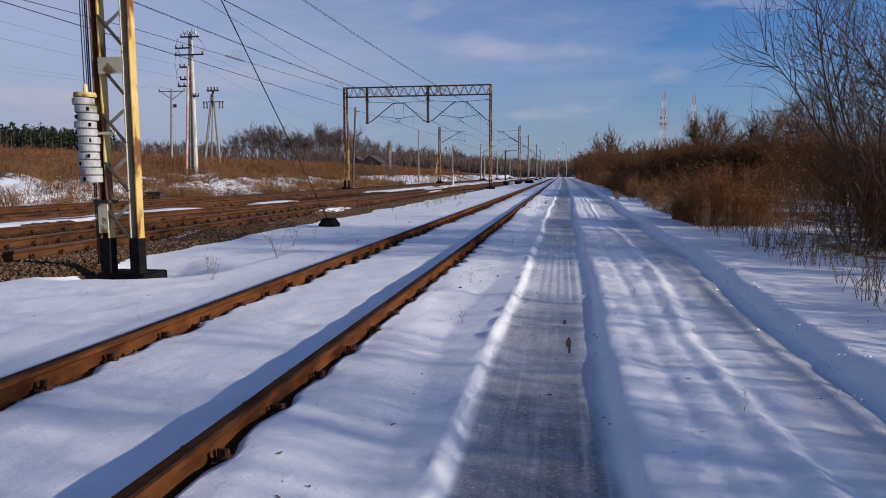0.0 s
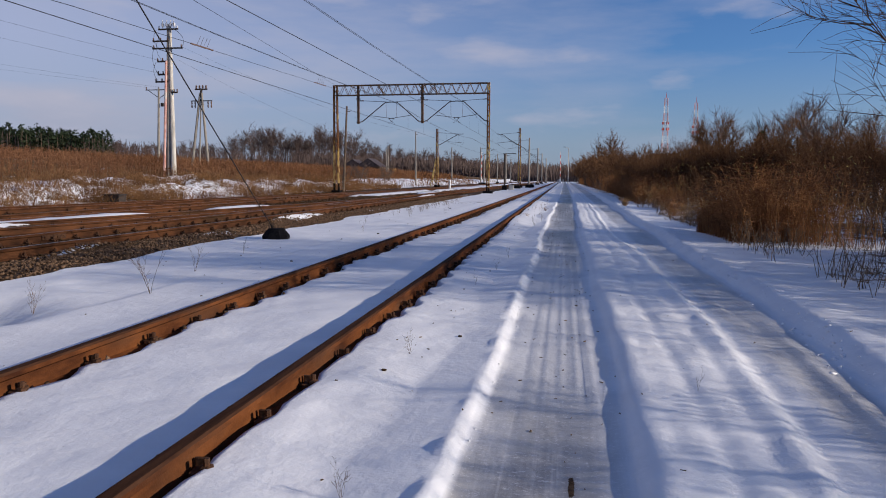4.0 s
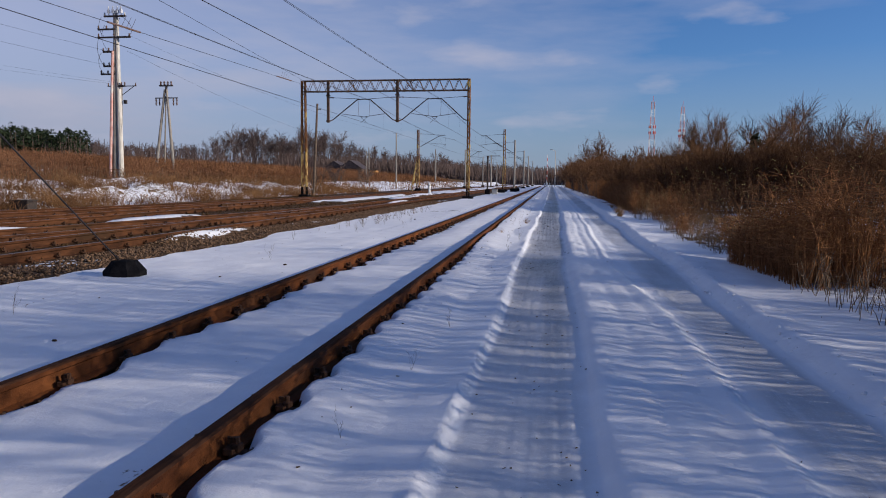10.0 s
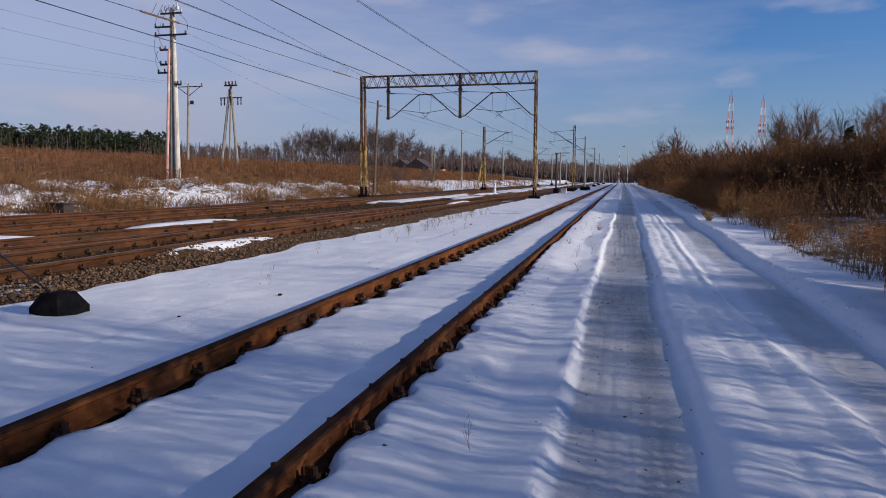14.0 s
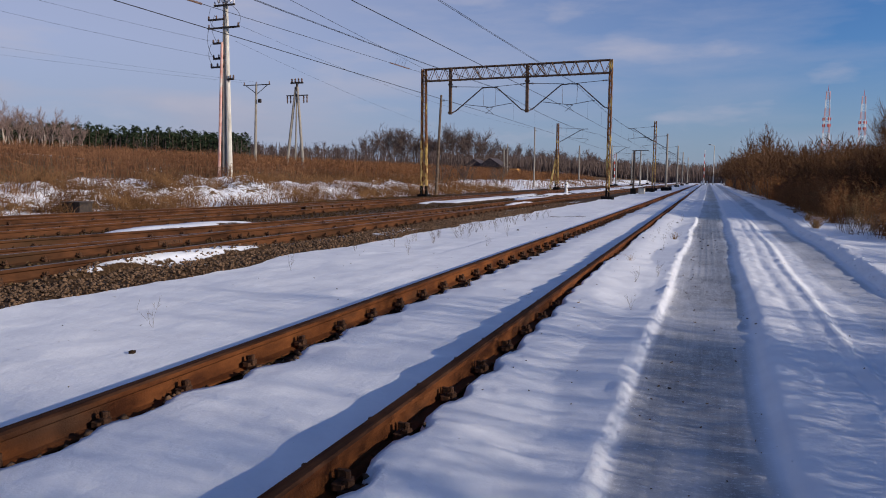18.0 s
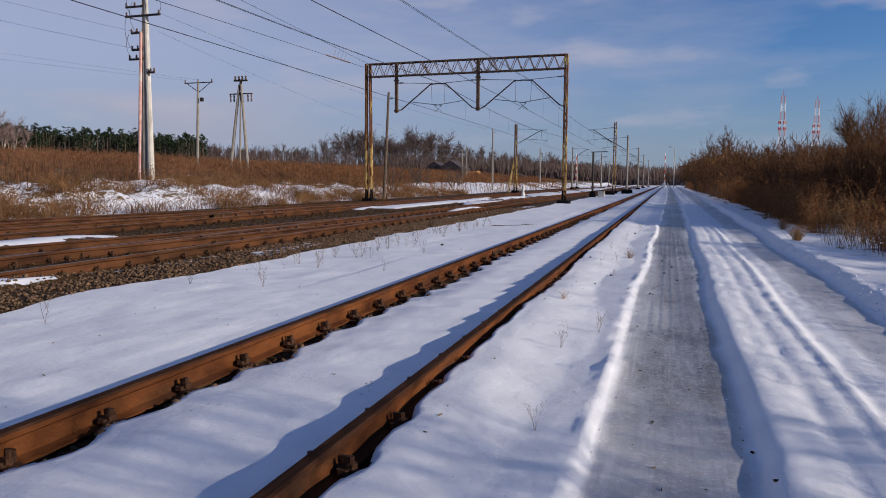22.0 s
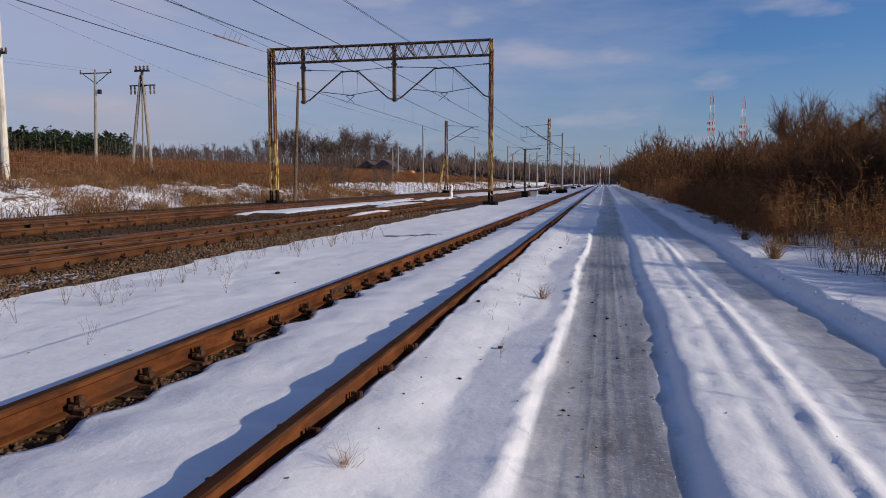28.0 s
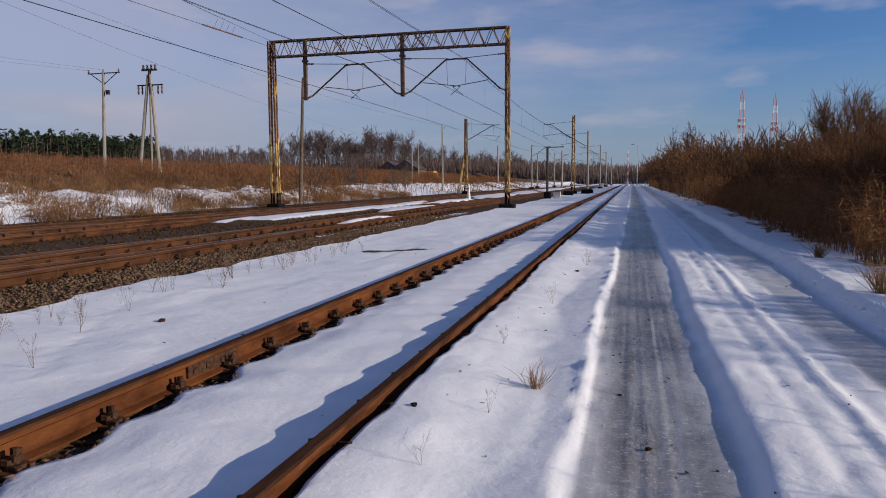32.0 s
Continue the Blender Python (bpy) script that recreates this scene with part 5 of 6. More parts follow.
def grow(rng, base, way, tall, radius, out, kids, thin, droop=0.0, up=0.24):
    """One stem with side branches and twigs."""
    def limb(p, d, length, r, pieces, jitter):
        pts = [(np.array(p, float), np.array(d, float) / np.linalg.norm(d))]
        for k in range(pieces):
            q, e = pts[-1]
            e = e + rng.randn(3) * jitter + np.array((0, 0, 0.06 - droop))
            e /= np.linalg.norm(e)
            n = q + e * length / pieces
            out.append((*q, *n, max(thin, r * (1 - 0.8 * k / pieces)), max(thin * 0.7, r * (1 - 0.8 * (k + 1) / pieces))))
            pts.append((n, e))
        return pts

    def along(pts, u):
        k = min(int(u * (len(pts) - 1)), len(pts) - 2)
        f = u * (len(pts) - 1) - k
        return pts[k][0] * (1 - f) + pts[k + 1][0] * f, pts[k + 1][1]

    def off(d, spread):
        s = rng.randn(3)
        s -= d * (s @ d)
        s /= np.linalg.norm(s) + 1e-9
        return d * math.cos(spread) + s * math.sin(spread) + np.array((0, 0, up))

    stem = limb(base, way, tall, radius, 6, 0.10)
    for _ in range(kids[0]):
        u = 0.2 + 0.79 * rng.rand() ** 0.7
        p, d = along(stem, u)
        side = limb(p, off(d, 0.5 + 0.4 * rng.rand()), tall * (0.42 - 0.20 * u) * (0.6 + 0.7 * rng.rand()), radius * 0.34, 3, 0.16)
        for _ in range(kids[1]):
            q, e = along(side, 0.15 + 0.85 * rng.rand())
            limb(q, off(e, 0.45 + 0.4 * rng.rand()), tall * 0.125 * (0.5 + rng.rand()), thin * 1.3, 2, 0.2)


shrub_meshes = []
for k, (tall, stems, spread, kids) in enumerate(((5.4, 11, 0.62, (21, 9)), (4.9, 10, 0.70, (21, 9)), (2.7, 14, 0.5, (16, 12)), (2.5, 14, 0.55, (16, 12)), (2.9, 13, 0.45, (16, 12)), (2.2, 13, 0.6, (9, 8)), (3.0, 10, 0.5, (9, 5)), (3.4, 9, 0.45, (9, 5)), (4.9, 5, 0.45, (15, 6)), (4.5, 6, 0.55, (15, 6)))):
    rows = np.array(shrub_rows(100 + k, tall, stems, spread, kids, 0.0030 if k < 2 else 0.0034 if k < 6 else 0.011 if k < 8 else 0.005))
    thick = rows[:, 6] > (0.0135 if k < 6 or k > 7 else 0.0165)
    (V, F), (V2, F2) = grown(rows[~thick]), grown(rows[thick], 5)
    shrub_meshes.append((fast_mesh("crown", V, F, M_SHRUB if k < 2 or k > 7 else M_BARK), fast_mesh("stem", V2, F2, M_TRUNK)))

rng = np.random.RandomState(5)
LABELS = ("tall bare brown shrub with dense fine twigs", "bare brown shrub in a thicket beside the road", "slender bare sapling added beside the road to cast streaky shadows")


def plant_shrub(k, x, y, s=1.0):
    ob = thing("bare_shrub", LABELS[0] if k < 2 else LABELS[2] if k > 7 else LABELS[1], "shrub", group="roadside thicket")
    ob.matrix_basis = pose(x, y, height(x, y) - 0.05, 0, 0, rng.rand() * 360) @ Matrix.Diagonal((s * (0.9 + 0.25 * rng.rand()), s * (0.9 + 0.25 * rng.rand()), s * (0.9 + 0.2 * rng.rand()), 1))
    part("crown", shrub_meshes[k][0], None, ob)
    part("stem", shrub_meshes[k][1], None, ob)
    return ob


# saplings and shrubs beyond x = 10: added mostly out of view for shade
for x, y, k, s in ((7.0, 13.3, 0, 0.92), (8.7, 13.0, 0, 1.0), (9.6, 14.8, 1, 0.80), (12.2, 18.4, 1, 1.0), (6.9, 6.6, 1, 0.42), (10.9, 3.0, 1, 0.74), (13.6, 1.4, 0, 1.12),
                   (8.4, 8.8, 8, 0.52), (8.8, 10.6, 9, 0.66), (9.0, 7.0, 9, 0.50), (9.8, 4.6, 8, 0.60), (7.3, 12.4, 8, 0.62), (6.6, 11.5, 1, 0.74), (10.4, 19.0, 8, 0.9)):
    plant_shrub(k, x, y, s)
for y in np.arange(9.5, 16, 0.9):
    plant_shrub(5, 7.4 + rng.randn() * 0.5, y, 0.55 + 0.15 * rng.rand())
    plant_shrub(5, 9.4 + rng.randn() * 0.5, y, 0.70 + 0.15 * rng.rand())
for y in np.arange(19, 44, 2.0):
    plant_shrub(2 + rng.randint(4), 12.4 + rng.randn() * 0.5, y + rng.randn() * 0.5, 0.9 + 0.15 * rng.rand())
    plant_shrub(2 + rng.randint(4), 14.6 + rng.randn() * 0.6, y + rng.randn() * 0.5, 1.0 + 0.2 * rng.rand())
for y in [q for q in np.arange(17, 62, 1.7) if q > 38]:
    plant_shrub(5, np.interp(y, [18, 26, 40, 62], [7.0, 7.0, 7.0, 6.8]) + rng.randn() * 0.5, y, 0.54 + 0.16 * rng.rand())
for y in np.arange(40.5, 60, 1.6):
    for x in (7.2, 9.8, 12.2):
        plant_shrub(2 + rng.randint(3), x + rng.randn() * 0.5, y + rng.randn() * 0.6, (0.80 if x < 8 else 1.05) + 0.2 * rng.rand())
for y in np.arange(60, 190, 3.6):
    for x in (6.3, 9.8):
        plant_shrub(6 + rng.randint(2), x + rng.randn() * 0.7, y + rng.randn(), (0.95 + 0.22 * rng.rand()) * float(np.interp(y, [60, 110, 190], [1.0, 1.3, 1.6])))
for y in np.arange(22, 150, 6.5):
    plant_shrub(6 + rng.randint(2), 16 + rng.randn() * 1.5, y, np.interp(y, [22, 50, 150], [0.85, 1.0, 1.5]) + 0.2 * rng.rand())


def bare_tree(x, y, tall, seed, label, mat, twig_mat, stems=1, thin=0.014, kids=(22, 12), name="bare_tree", lean=0.05):
    r = np.random.RandomState(seed)
    top = thing(name, label, "tree", (x, y, height(x, y) - 0.2), "bare trees")
    rows = []
    for s in range(stems):
        a = r.rand() * 6.28
        grow(r, (0, 0, 0), (lean * r.randn(), lean * r.randn(), 1), tall * (0.8 + 0.25 * r.rand()), tall * 0.016, rows, kids, thin)
    rows = np.array(rows)
    thick = rows[:, 6] > tall * (0.0105 if name == "birch" else 0.0042)
    for nm, pick, m, n in (("trunk", thick, mat, 6), ("crown", ~thick, twig_mat, 3)):
        if pick.any():
            V, F = grown(rows[pick], n)
            part(nm, fast_mesh(nm, V, F, m), None, top)
    return top


bare_tree(20.6, 100, 8.4, 1, "broad bare tree above the thicket", M_TRUNK, M_BARK, 6, 0.011, (30, 17), lean=0.16)
bare_tree(11.8, 186, 11.0, 2, "bare tree above the end of the thicket", M_TRUNK, M_BARK, 4, 0.02, (18, 12), lean=0.2)
bare_tree(15.5, 190, 11.0, 3, "bare tree above the end of the thicket", M_TRUNK, M_BARK, 3, 0.02, (18, 12), lean=0.2)
bare_tree(62, 195, 18.5, 4, "tall pale bare tree beyond the thicket", M_BIRCH, M_FARTWIG, 4, 0.024, (22, 12), lean=0.2)
bare_tree(52, 190, 16.0, 5, "tall pale bare tree beyond the thicket", M_BIRCH, M_FARTWIG, 3, 0.024, (22, 12), lean=0.2)
bare_tree(75, 190, 15.0, 6, "tall pale bare tree beyond the thicket", M_BIRCH, M_FARTWIG, 3, 0.024, (20, 12), lean=0.2)
bare_tree(24.5, 84, 7.5, 7, "bare tree above the thicket", M_TRUNK, M_BARK, 4, 0.014, (18, 12), lean=0.3)
bare_tree(33, 96, 8.5, 8, "bare tree above the thicket", M_TRUNK, M_FARTWIG, 4, 0.014, (18, 12), lean=0.3)
bare_tree(17, 58, 4.6, 9, "bare young tree with upright twigs", M_TRUNK, M_FARTWIG, 5, 0.010, (18, 12), lean=0.2)
bare_tree(20.5, 62, 5.0, 10, "bare young tree with upright twigs", M_BIRCH, M_FARTWIG, 4, 0.010, (18, 12), lean=0.15)
for k in range(48):
    az = radians(-(47.5 + 0.22 * k + 0.5 * rng.rand()))
    away = 225 + 30 * rng.rand()
    bare_tree(1.5 + away * math.sin(az), 16 + away * math.cos(az), float(np.interp(k, [0, 8, 20, 40], [8.5, 10.5, 12.0, 14.5])) * (0.85 + 0.3 * rng.rand()), 30 + k, "slender pale birch at the edge of the pine wood", M_BIRCH, M_BIRCHTWIG, 1 + k % 2, 0.036, (13, 6), "birch", 0.10)
for k in range(5):
    bare_tree(-19.8 - 2.5 * rng.rand(), 72 + 6.5 * k, 2.0 + 1.2 * rng.rand(), 60 + k, "small bare bush on the bank", M_TRUNK, M_FARTWIG, 5, 0.008, (9, 6), "bank_bush", 0.4)
for x, y, h in ((-19.5, 20.5, 4.2), (-21.5, 16, 5.0), (-23.5, 22.0, 4.2), (-25, 14, 5)):
    bare_tree(x, y - 7, h, int(90 + y), "bare bush on the bank beyond the tracks", M_TRUNK, M_BARK, 7, 0.006, (12, 8), "bank_bush", 0.5)


def needle_crown(r, rows_v, rows_f, x, y, z, tall, wide, foot=0.24):
    """Ragged conifer crown of many small slanting clumps."""
    for _ in range(64):
        u = r.rand() ** 0.8
        h = z + tall * (foot + (1 - foot) * u)
        rad = wide * (1.02 - u ** 2.2) ** 0.6 * (0.30 + 0.70 * r.rand())
        a = r.rand() * 6.28
        c = np.array((x + rad * math.cos(a), y + rad * math.sin(a), h))
        s = (0.3 + 0.4 * r.rand()) * wide * 0.27
        d = r.randn(4, 3) * s * np.array((1, 1, 0.85))
        n = sum(len(v) for v in rows_v)
        rows_v.append(c + d)
        rows_f.extend([(n, n + 1, n + 2), (n, n + 2, n + 3), (n, n + 1, n + 3), (n + 1, n + 2, n + 3)])


r = np.random.RandomState(11)
pines = []
for _ in range(760):
    az = radians(-(35.5 + 26 * r.rand() ** 0.9))
    dist = 300 + 75 * r.rand()
    x, y = 1.5 + dist * math.sin(az), 12 + dist * math.cos(az)
    pines.append((x, y, height(x, y), 7.8 + 4.6 * r.rand()))
vs, fs, base = [], [], 0
trunk_rows = []
for x, y, z, tall in pines:
    cv, cf = [], []
    needle_crown(r, cv, cf, x, y, z, tall, 2.7, 0.05 if r.rand() < 0.6 else 0.3)
    cv = np.concatenate(cv)
    vs.append(cv)
    fs.append(np.array(cf) + base)
    base += len(cv)
    trunk_rows.append((x, y, z - 0.5, x, y, z + tall * 0.8, 0.2, 0.1))
tagged(new("pine_wood", fast_mesh("pine_wood", np.concatenate(vs), np.concatenate(fs), M_PINE)), "dark green pine wood on the rise beyond the field", "wood", kind="stuff")
V, F = grown(trunk_rows, 4)
tagged(new("pine_trunks", fast_mesh("pine_trunks", V, F, M_TRUNK)), "straight brown trunks of the pine wood", "wood", kind="stuff")
cv, cf = [], []
for _ in range(3):
    needle_crown(r, cv, cf, 0, 0, -1.6, 8.8, 2.6)
spruce = thing("spruce", "dark green spruce among bare trees", "tree", (28.7, 109, height(28.7, 109)))
part("crown", fast_mesh("crown", np.concatenate(cv), np.array(cf), M_PINE), None, spruce)
part("trunk", Geo().tube((0, 0, -0.2), (0, 0, 5.5), 0.16, 0.05, 6), M_TRUNK, spruce)

# far bare woods all along the horizon
temps = []
for k in range(6):
    rr, rows = np.random.RandomState(200 + k), []
    grow(rr, (0, 0, 0), (0.06 * rr.randn(), 0.06 * rr.randn(), 1), 1.0, 0.016, rows, (20, 8), 0.0034, 0.02, 0.05)
    temps.append(np.array(rows))
far_rows = []
for _ in range(640):
    az = radians(-62 + 84 * r.rand())
    deg = math.degrees(az)
    dist = 330 + 120 * r.rand() + (40 if -36 > deg else 0)
    x, y = 1.5 + dist * math.sin(az), 12 + dist * math.cos(az)
    tall = (9.6 + 2.6 * r.rand()) * float(np.interp(deg, [-40, -30, -27, -24, -19, -16, -13, -9, 0], [0.85, 0.85, 0.95, 1.35, 1.5, 1.25, 0.95, 0.8, 0.75])) * (0.72 + 0.56 * float(vnoise(deg * 0.9, 0.5, 61)))
    tw = r.rand() * 6.28
    a = temps[r.randint(6)] * tall
    c, s = math.cos(tw), math.sin(tw)
    rot = a.copy()
    for o in (0, 3):
        rot[:, o], rot[:, o + 1] = a[:, o] * c - a[:, o + 1] * s + x, a[:, o] * s + a[:, o + 1] * c + y
        rot[:, o + 2] = a[:, o + 2] + height(x, y) - 0.5
    far_rows.append(rot)
V, F = grown(np.concatenate(far_rows), 3)
tagged(new("far_bare_woods", fast_mesh("far_bare_woods", V, F, M_FARTWIG)), "hazy brown leafless woods along the horizon", "wood", kind="stuff")
# undergrowth that closes the foot of the woods
rows = []
for _ in range(9000):
    az = radians(-64 + 92 * r.rand())
    dist = 300 + 160 * r.rand()
    x, y = 1.5 + dist * math.sin(az), 12 + dist * math.cos(az)
    z = height(x, y)
    rows.append((x, y, z - 0.3, x + r.randn() * 0.9, y + r.randn() * 0.9, z + 3.0 + 6.0 * r.rand(), 0.20, 0.06))
for _ in range(7000):
    az = radians(-22 + 28 * r.rand())
    dist = 300 + 90 * r.rand()
    x, y = 1.5 + dist * math.sin(az), 12 + dist * math.cos(az)
    z = height(x, y)
    rows.append((x, y, z - 0.3, x + r.randn() * 1.2, y + r.randn() * 1.2, z + 3.0 + 5.5 * r.rand(), 0.22, 0.07))
V, F = grown(rows, 3)
tagged(new("far_undergrowth", fast_mesh("far_undergrowth", V, F, M_FARTWIG)), "tangled brown undergrowth at the foot of the woods", "wood", kind="stuff")


def blades(xy, tall, lean, wide, r, zs=None, bend=0.25):
    """Flat-sided stalks, each of two leaning pieces with three sides."""
    n = len(xy)
    z = ground_z(xy[:, 0], xy[:, 1]) if zs is None else zs
    P = np.stack([xy[:, 0], xy[:, 1], z - 0.03], 1)
    D = np.stack([r.randn(n) * lean, r.randn(n) * lean, np.ones(n)], 1)
    Q = P + D * (tall * 0.6)[:, None]
    E = D + np.stack([r.randn(n) * bend, r.randn(n) * bend, -0.12 * np.ones(n)], 1)
    T = Q + E * (tall * 0.4)[:, None]
    V1, F1 = tubes(P, Q, wide, wide * 0.8, 3)
    V2, F2 = tubes(Q, T, wide * 0.8, wide * 0.25, 3)
    return [(V1, F1), (V2, F2)], Q, T


def joined(name, pieces, mat, label, category, kind="stuff"):
    vs, fs, base = [], [], 0
    for V, F in pieces:
        vs.append(V)
        fs.append(F + base)
        base += len(V)
    return tagged(new(name, fast_mesh(name, np.concatenate(vs), np.concatenate(fs), mat)), label, category, kind=kind)


def tufts(Q, T, r, per, size, radius):
    """Short side leaves and seed sprays near the heads of stalks."""
    rows = []
    idx = np.repeat(np.arange(len(T)), per)
    u = r.rand(len(idx))[:, None]
    P = Q[idx] * (1 - u) + T[idx] * u
    D = r.randn(len(idx), 3) * size
    D[:, 2] = np.abs(D[:, 2]) * 0.6 - 0.2 * size
    return tubes(P, P + D, np.full(len(idx), radius), np.full(len(idx), radius * 0.3), 3)


# dry reeds and weeds along the right of the road
n = 8600
y = 17.0 + 56 * r.rand(n) ** 1.15
edge = np.interp(y, [15, 17, 20, 24, 27, 31, 36, 45, 60, 80], [5.2, 4.55, 4.4, 4.55, 4.8, 4.9, 4.9, 4.9, 5.3, 5.5])
x = edge + np.abs(r.randn(n)) * 1.05
keep = vnoise(x * 0.8, y * 0.45, 51) > np.interp(y, [20, 25, 35, 40], [0.25, 0.58, 0.58, 0.34])
x, y = x[keep], y[keep]
low = smooth(19.5, 22, y) * (1 - smooth(35, 39, y))
tall = (0.55 + 1.05 * r.rand(len(x))) * np.interp(x - edge[keep], [0, 0.5, 3], [0.65, 1.0, 1.1]) * (1 - 0.6 * low)
pcs, Q, T = blades(np.stack([x, y], 1), tall, 0.17, np.full(len(x), 0.0052), r, bend=0.25)
pcs.append(tufts(Q, T, r, 3, 0.12, 0.007))
joined("dry_reeds", pcs, M_REED, "russet dry reeds and weeds along the roadside thicket", "reeds")
n = 2600
y = 60 + 130 * r.rand(n)
x = 5.2 + np.abs(r.randn(n)) * 1.2
pcs, Q, T = blades(np.stack([x, y], 1), 1.0 + 0.8 * r.rand(n), 0.1, np.full(n, 0.012), r)
pcs.append(tufts(Q, T, r, 2, 0.18, 0.012))
joined("dry_reeds", pcs, M_REED, "distant russet reeds along the road", "reeds")
n = 1900
y = 17.2 + 3.2 * r.rand(n)
x = np.interp(y, [15, 17, 20, 24], [5.3, 4.6, 4.45, 4.7]) + np.abs(r.randn(n)) * 0.95
keep = vnoise(x * 1.1, y * 0.7, 59) > 0.24
x, y = x[keep], y[keep]
pcs, Q, T = blades(np.stack([x, y], 1), (0.35 + 0.55 * r.rand(len(x))) * np.interp(x, [4.3, 5.2], [0.6, 1.0]), 0.11, np.full(len(x), 0.0042), r, bend=0.2)
pcs.append(tufts(Q, T, r, 3, 0.07, 0.0045))
joined("dry_reeds", pcs, M_REED, "dense upright russet reeds close to the road", "reeds")
# paler stalks and withered leaves at the edge of the thicket
n = 2000
y = 16.8 + 28 * r.rand(n) ** 1.2
edge = np.interp(y, [15, 17, 20, 24, 27, 31, 36, 45, 60, 80], [5.2, 4.55, 4.4, 4.55, 4.8, 4.9, 4.9, 4.9, 5.3, 5.5])
x = edge + 0.1 + np.abs(r.randn(n)) * 1.3
keep = vnoise(x * 0.9, y * 0.5, 57) > 0.40
x, y = x[keep], y[keep]
pcs, Q, T = blades(np.stack([x, y], 1), (0.5 + 0.8 * r.rand(len(x))) * (1 - 0.6 * smooth(19.5, 22, y) * (1 - smooth(35, 39, y))), 0.16, np.full(len(x), 0.0048), r, bend=0.3)
pcs.append(tufts(Q, T, r, 3, 0.10, 0.007))
joined("pale_stalks", pcs, M_STRAW, "pale straw-coloured stalks along the thicket edge", "weeds")
n = 1100
y = 13.0 + 26 * r.rand(n)
x = 6.2 + np.abs(r.randn(n)) * 1.5
keep = vnoise(x * 1.3, y * 0.9, 58) > 0.52
x, y = x[keep], y[keep]
P = np.stack([x, y, ground_z(x, y) + 0.5 + 1.3 * r.rand(len(x))], 1)
D = r.randn(len(x), 3) * 0.035
joined("withered_leaves", [tubes(P, P + D, np.full(len(x), 0.009), np.full(len(x), 0.003), 4)], M_LEAF, "yellowish withered leaves hanging in the thicket", "leaves")
# thin stalks standing in the snow between bank and thicket
n = 2600
y = 0.5 + 34 * r.rand(n)
x = berm_x(y) + 0.75 + np.abs(r.randn(n)) * 1.2
keep = vnoise(x * 1.1, y * 0.8, 52) > 0.42
x, y = x[keep], y[keep]
pcs, Q, T = blades(np.stack([x, y], 1), 0.14 + 0.42 * r.rand(len(x)), 0.26, np.full(len(x), 0.0048), r)
pcs.append(tufts(Q, T, r, 2, 0.06, 0.003))
joined("thin_stalks", pcs, M_TWIG, "thin dead stalks poking through roadside snow", "weeds")
# undergrowth inside the thicket
n = 5200
y = 0 + 130 * r.rand(n)
x = 6.0 + 9 * r.rand(n)
pcs, Q, T = blades(np.stack([x, y], 1), 0.6 + 1.1 * r.rand(n), 0.28, np.full(n, 0.006) + 0.00004 * y, r)
pcs.append(tufts(Q, T, r, 3, 0.22, 0.006))
joined("thicket_undergrowth", pcs, M_BARK, "dark brown tangled undergrowth inside the thicket", "undergrowth")

# the field of dead weeds beyond the tracks
n = 30000
x = -24.6 - 75 * r.rand(n) ** 1.7
y = 2 + 190 * r.rand(n) ** 1.05
keep = (vnoise(x * 0.25, y * 0.1, 53) > 0.16) | (x < -32)
x, y = x[keep], y[keep]
tall = (0.7 + 0.75 * r.rand(len(x))) * (0.6 + 0.4 * smooth(-24.5, -27, x))
pcs, Q, T = blades(np.stack([x, y], 1), tall, 0.13, 0.010 + 0.00022 * np.abs(x), r)
pcs.append(tufts(Q, T, r, 1, 0.24, 0.016))
joined("field_weeds", pcs, M_FIELD, "russet dead weeds covering the field", "weeds")
n = 9000
x = -100 - 130 * r.rand(n)
y = 0 + 330 * r.rand(n)
pcs, Q, T = blades(np.stack([x, y], 1), 0.9 + 0.9 * r.rand(n), 0.14, np.full(n, 0.06), r)
joined("field_weeds", pcs, M_FIELD, "distant russet dead weeds on the rising field", "weeds")
n = 14000
x = -17.8 - 7.5 * r.rand(n)
y = 6 + 95 * r.rand(n)
keep = (vnoise(x * 0.35, y * 0.16, 26) + 0.35 * vnoise(x * 1.7, y * 0.9, 55)) > 0.93
x, y = x[keep], y[keep]
pcs, Q, T = blades(np.stack([x, y], 1), 0.3 + 0.55 * r.rand(len(x)), 0.3, np.full(len(x), 0.008), r, bend=0.6)
m = 230
cx, cy, cs = -18.0 - 5.5 * r.rand(m) ** 1.4, 8 + 80 * r.rand(m) ** 1.2, 0.25 + 0.5 * r.rand(m)
pick = np.repeat(np.arange(m), 80)
x, y = cx[pick] + r.randn(len(pick)) * cs[pick] * 0.7, cy[pick] + r.randn(len(pick)) * cs[pick]
more, Q, T = blades(np.stack([x, y], 1), cs[pick] * (0.5 + 0.9 * r.rand(len(pick))), 0.4, np.full(len(pick), 0.009), r, bend=0.8)
pcs += more
joined("bank_grass", pcs, M_BANKGRASS, "pale dry grass tussocks on the snowy bank", "grass")
n = 3800
x = -17.5 - 34 * r.rand(n)
y = 62 + 110 * r.rand(n)
pcs, Q, T = blades(np.stack([x, y], 1), 0.5 + 0.9 * r.rand(n), 0.2, np.full(n, 0.018), r)
pcs.append(tufts(Q, T, r, 2, 0.25, 0.016))
joined("bank_weeds", pcs, M_REED, "brown weeds and bushes beside the far tracks", "weeds")

# ---- small things in the snow ----
weed_meshes = []
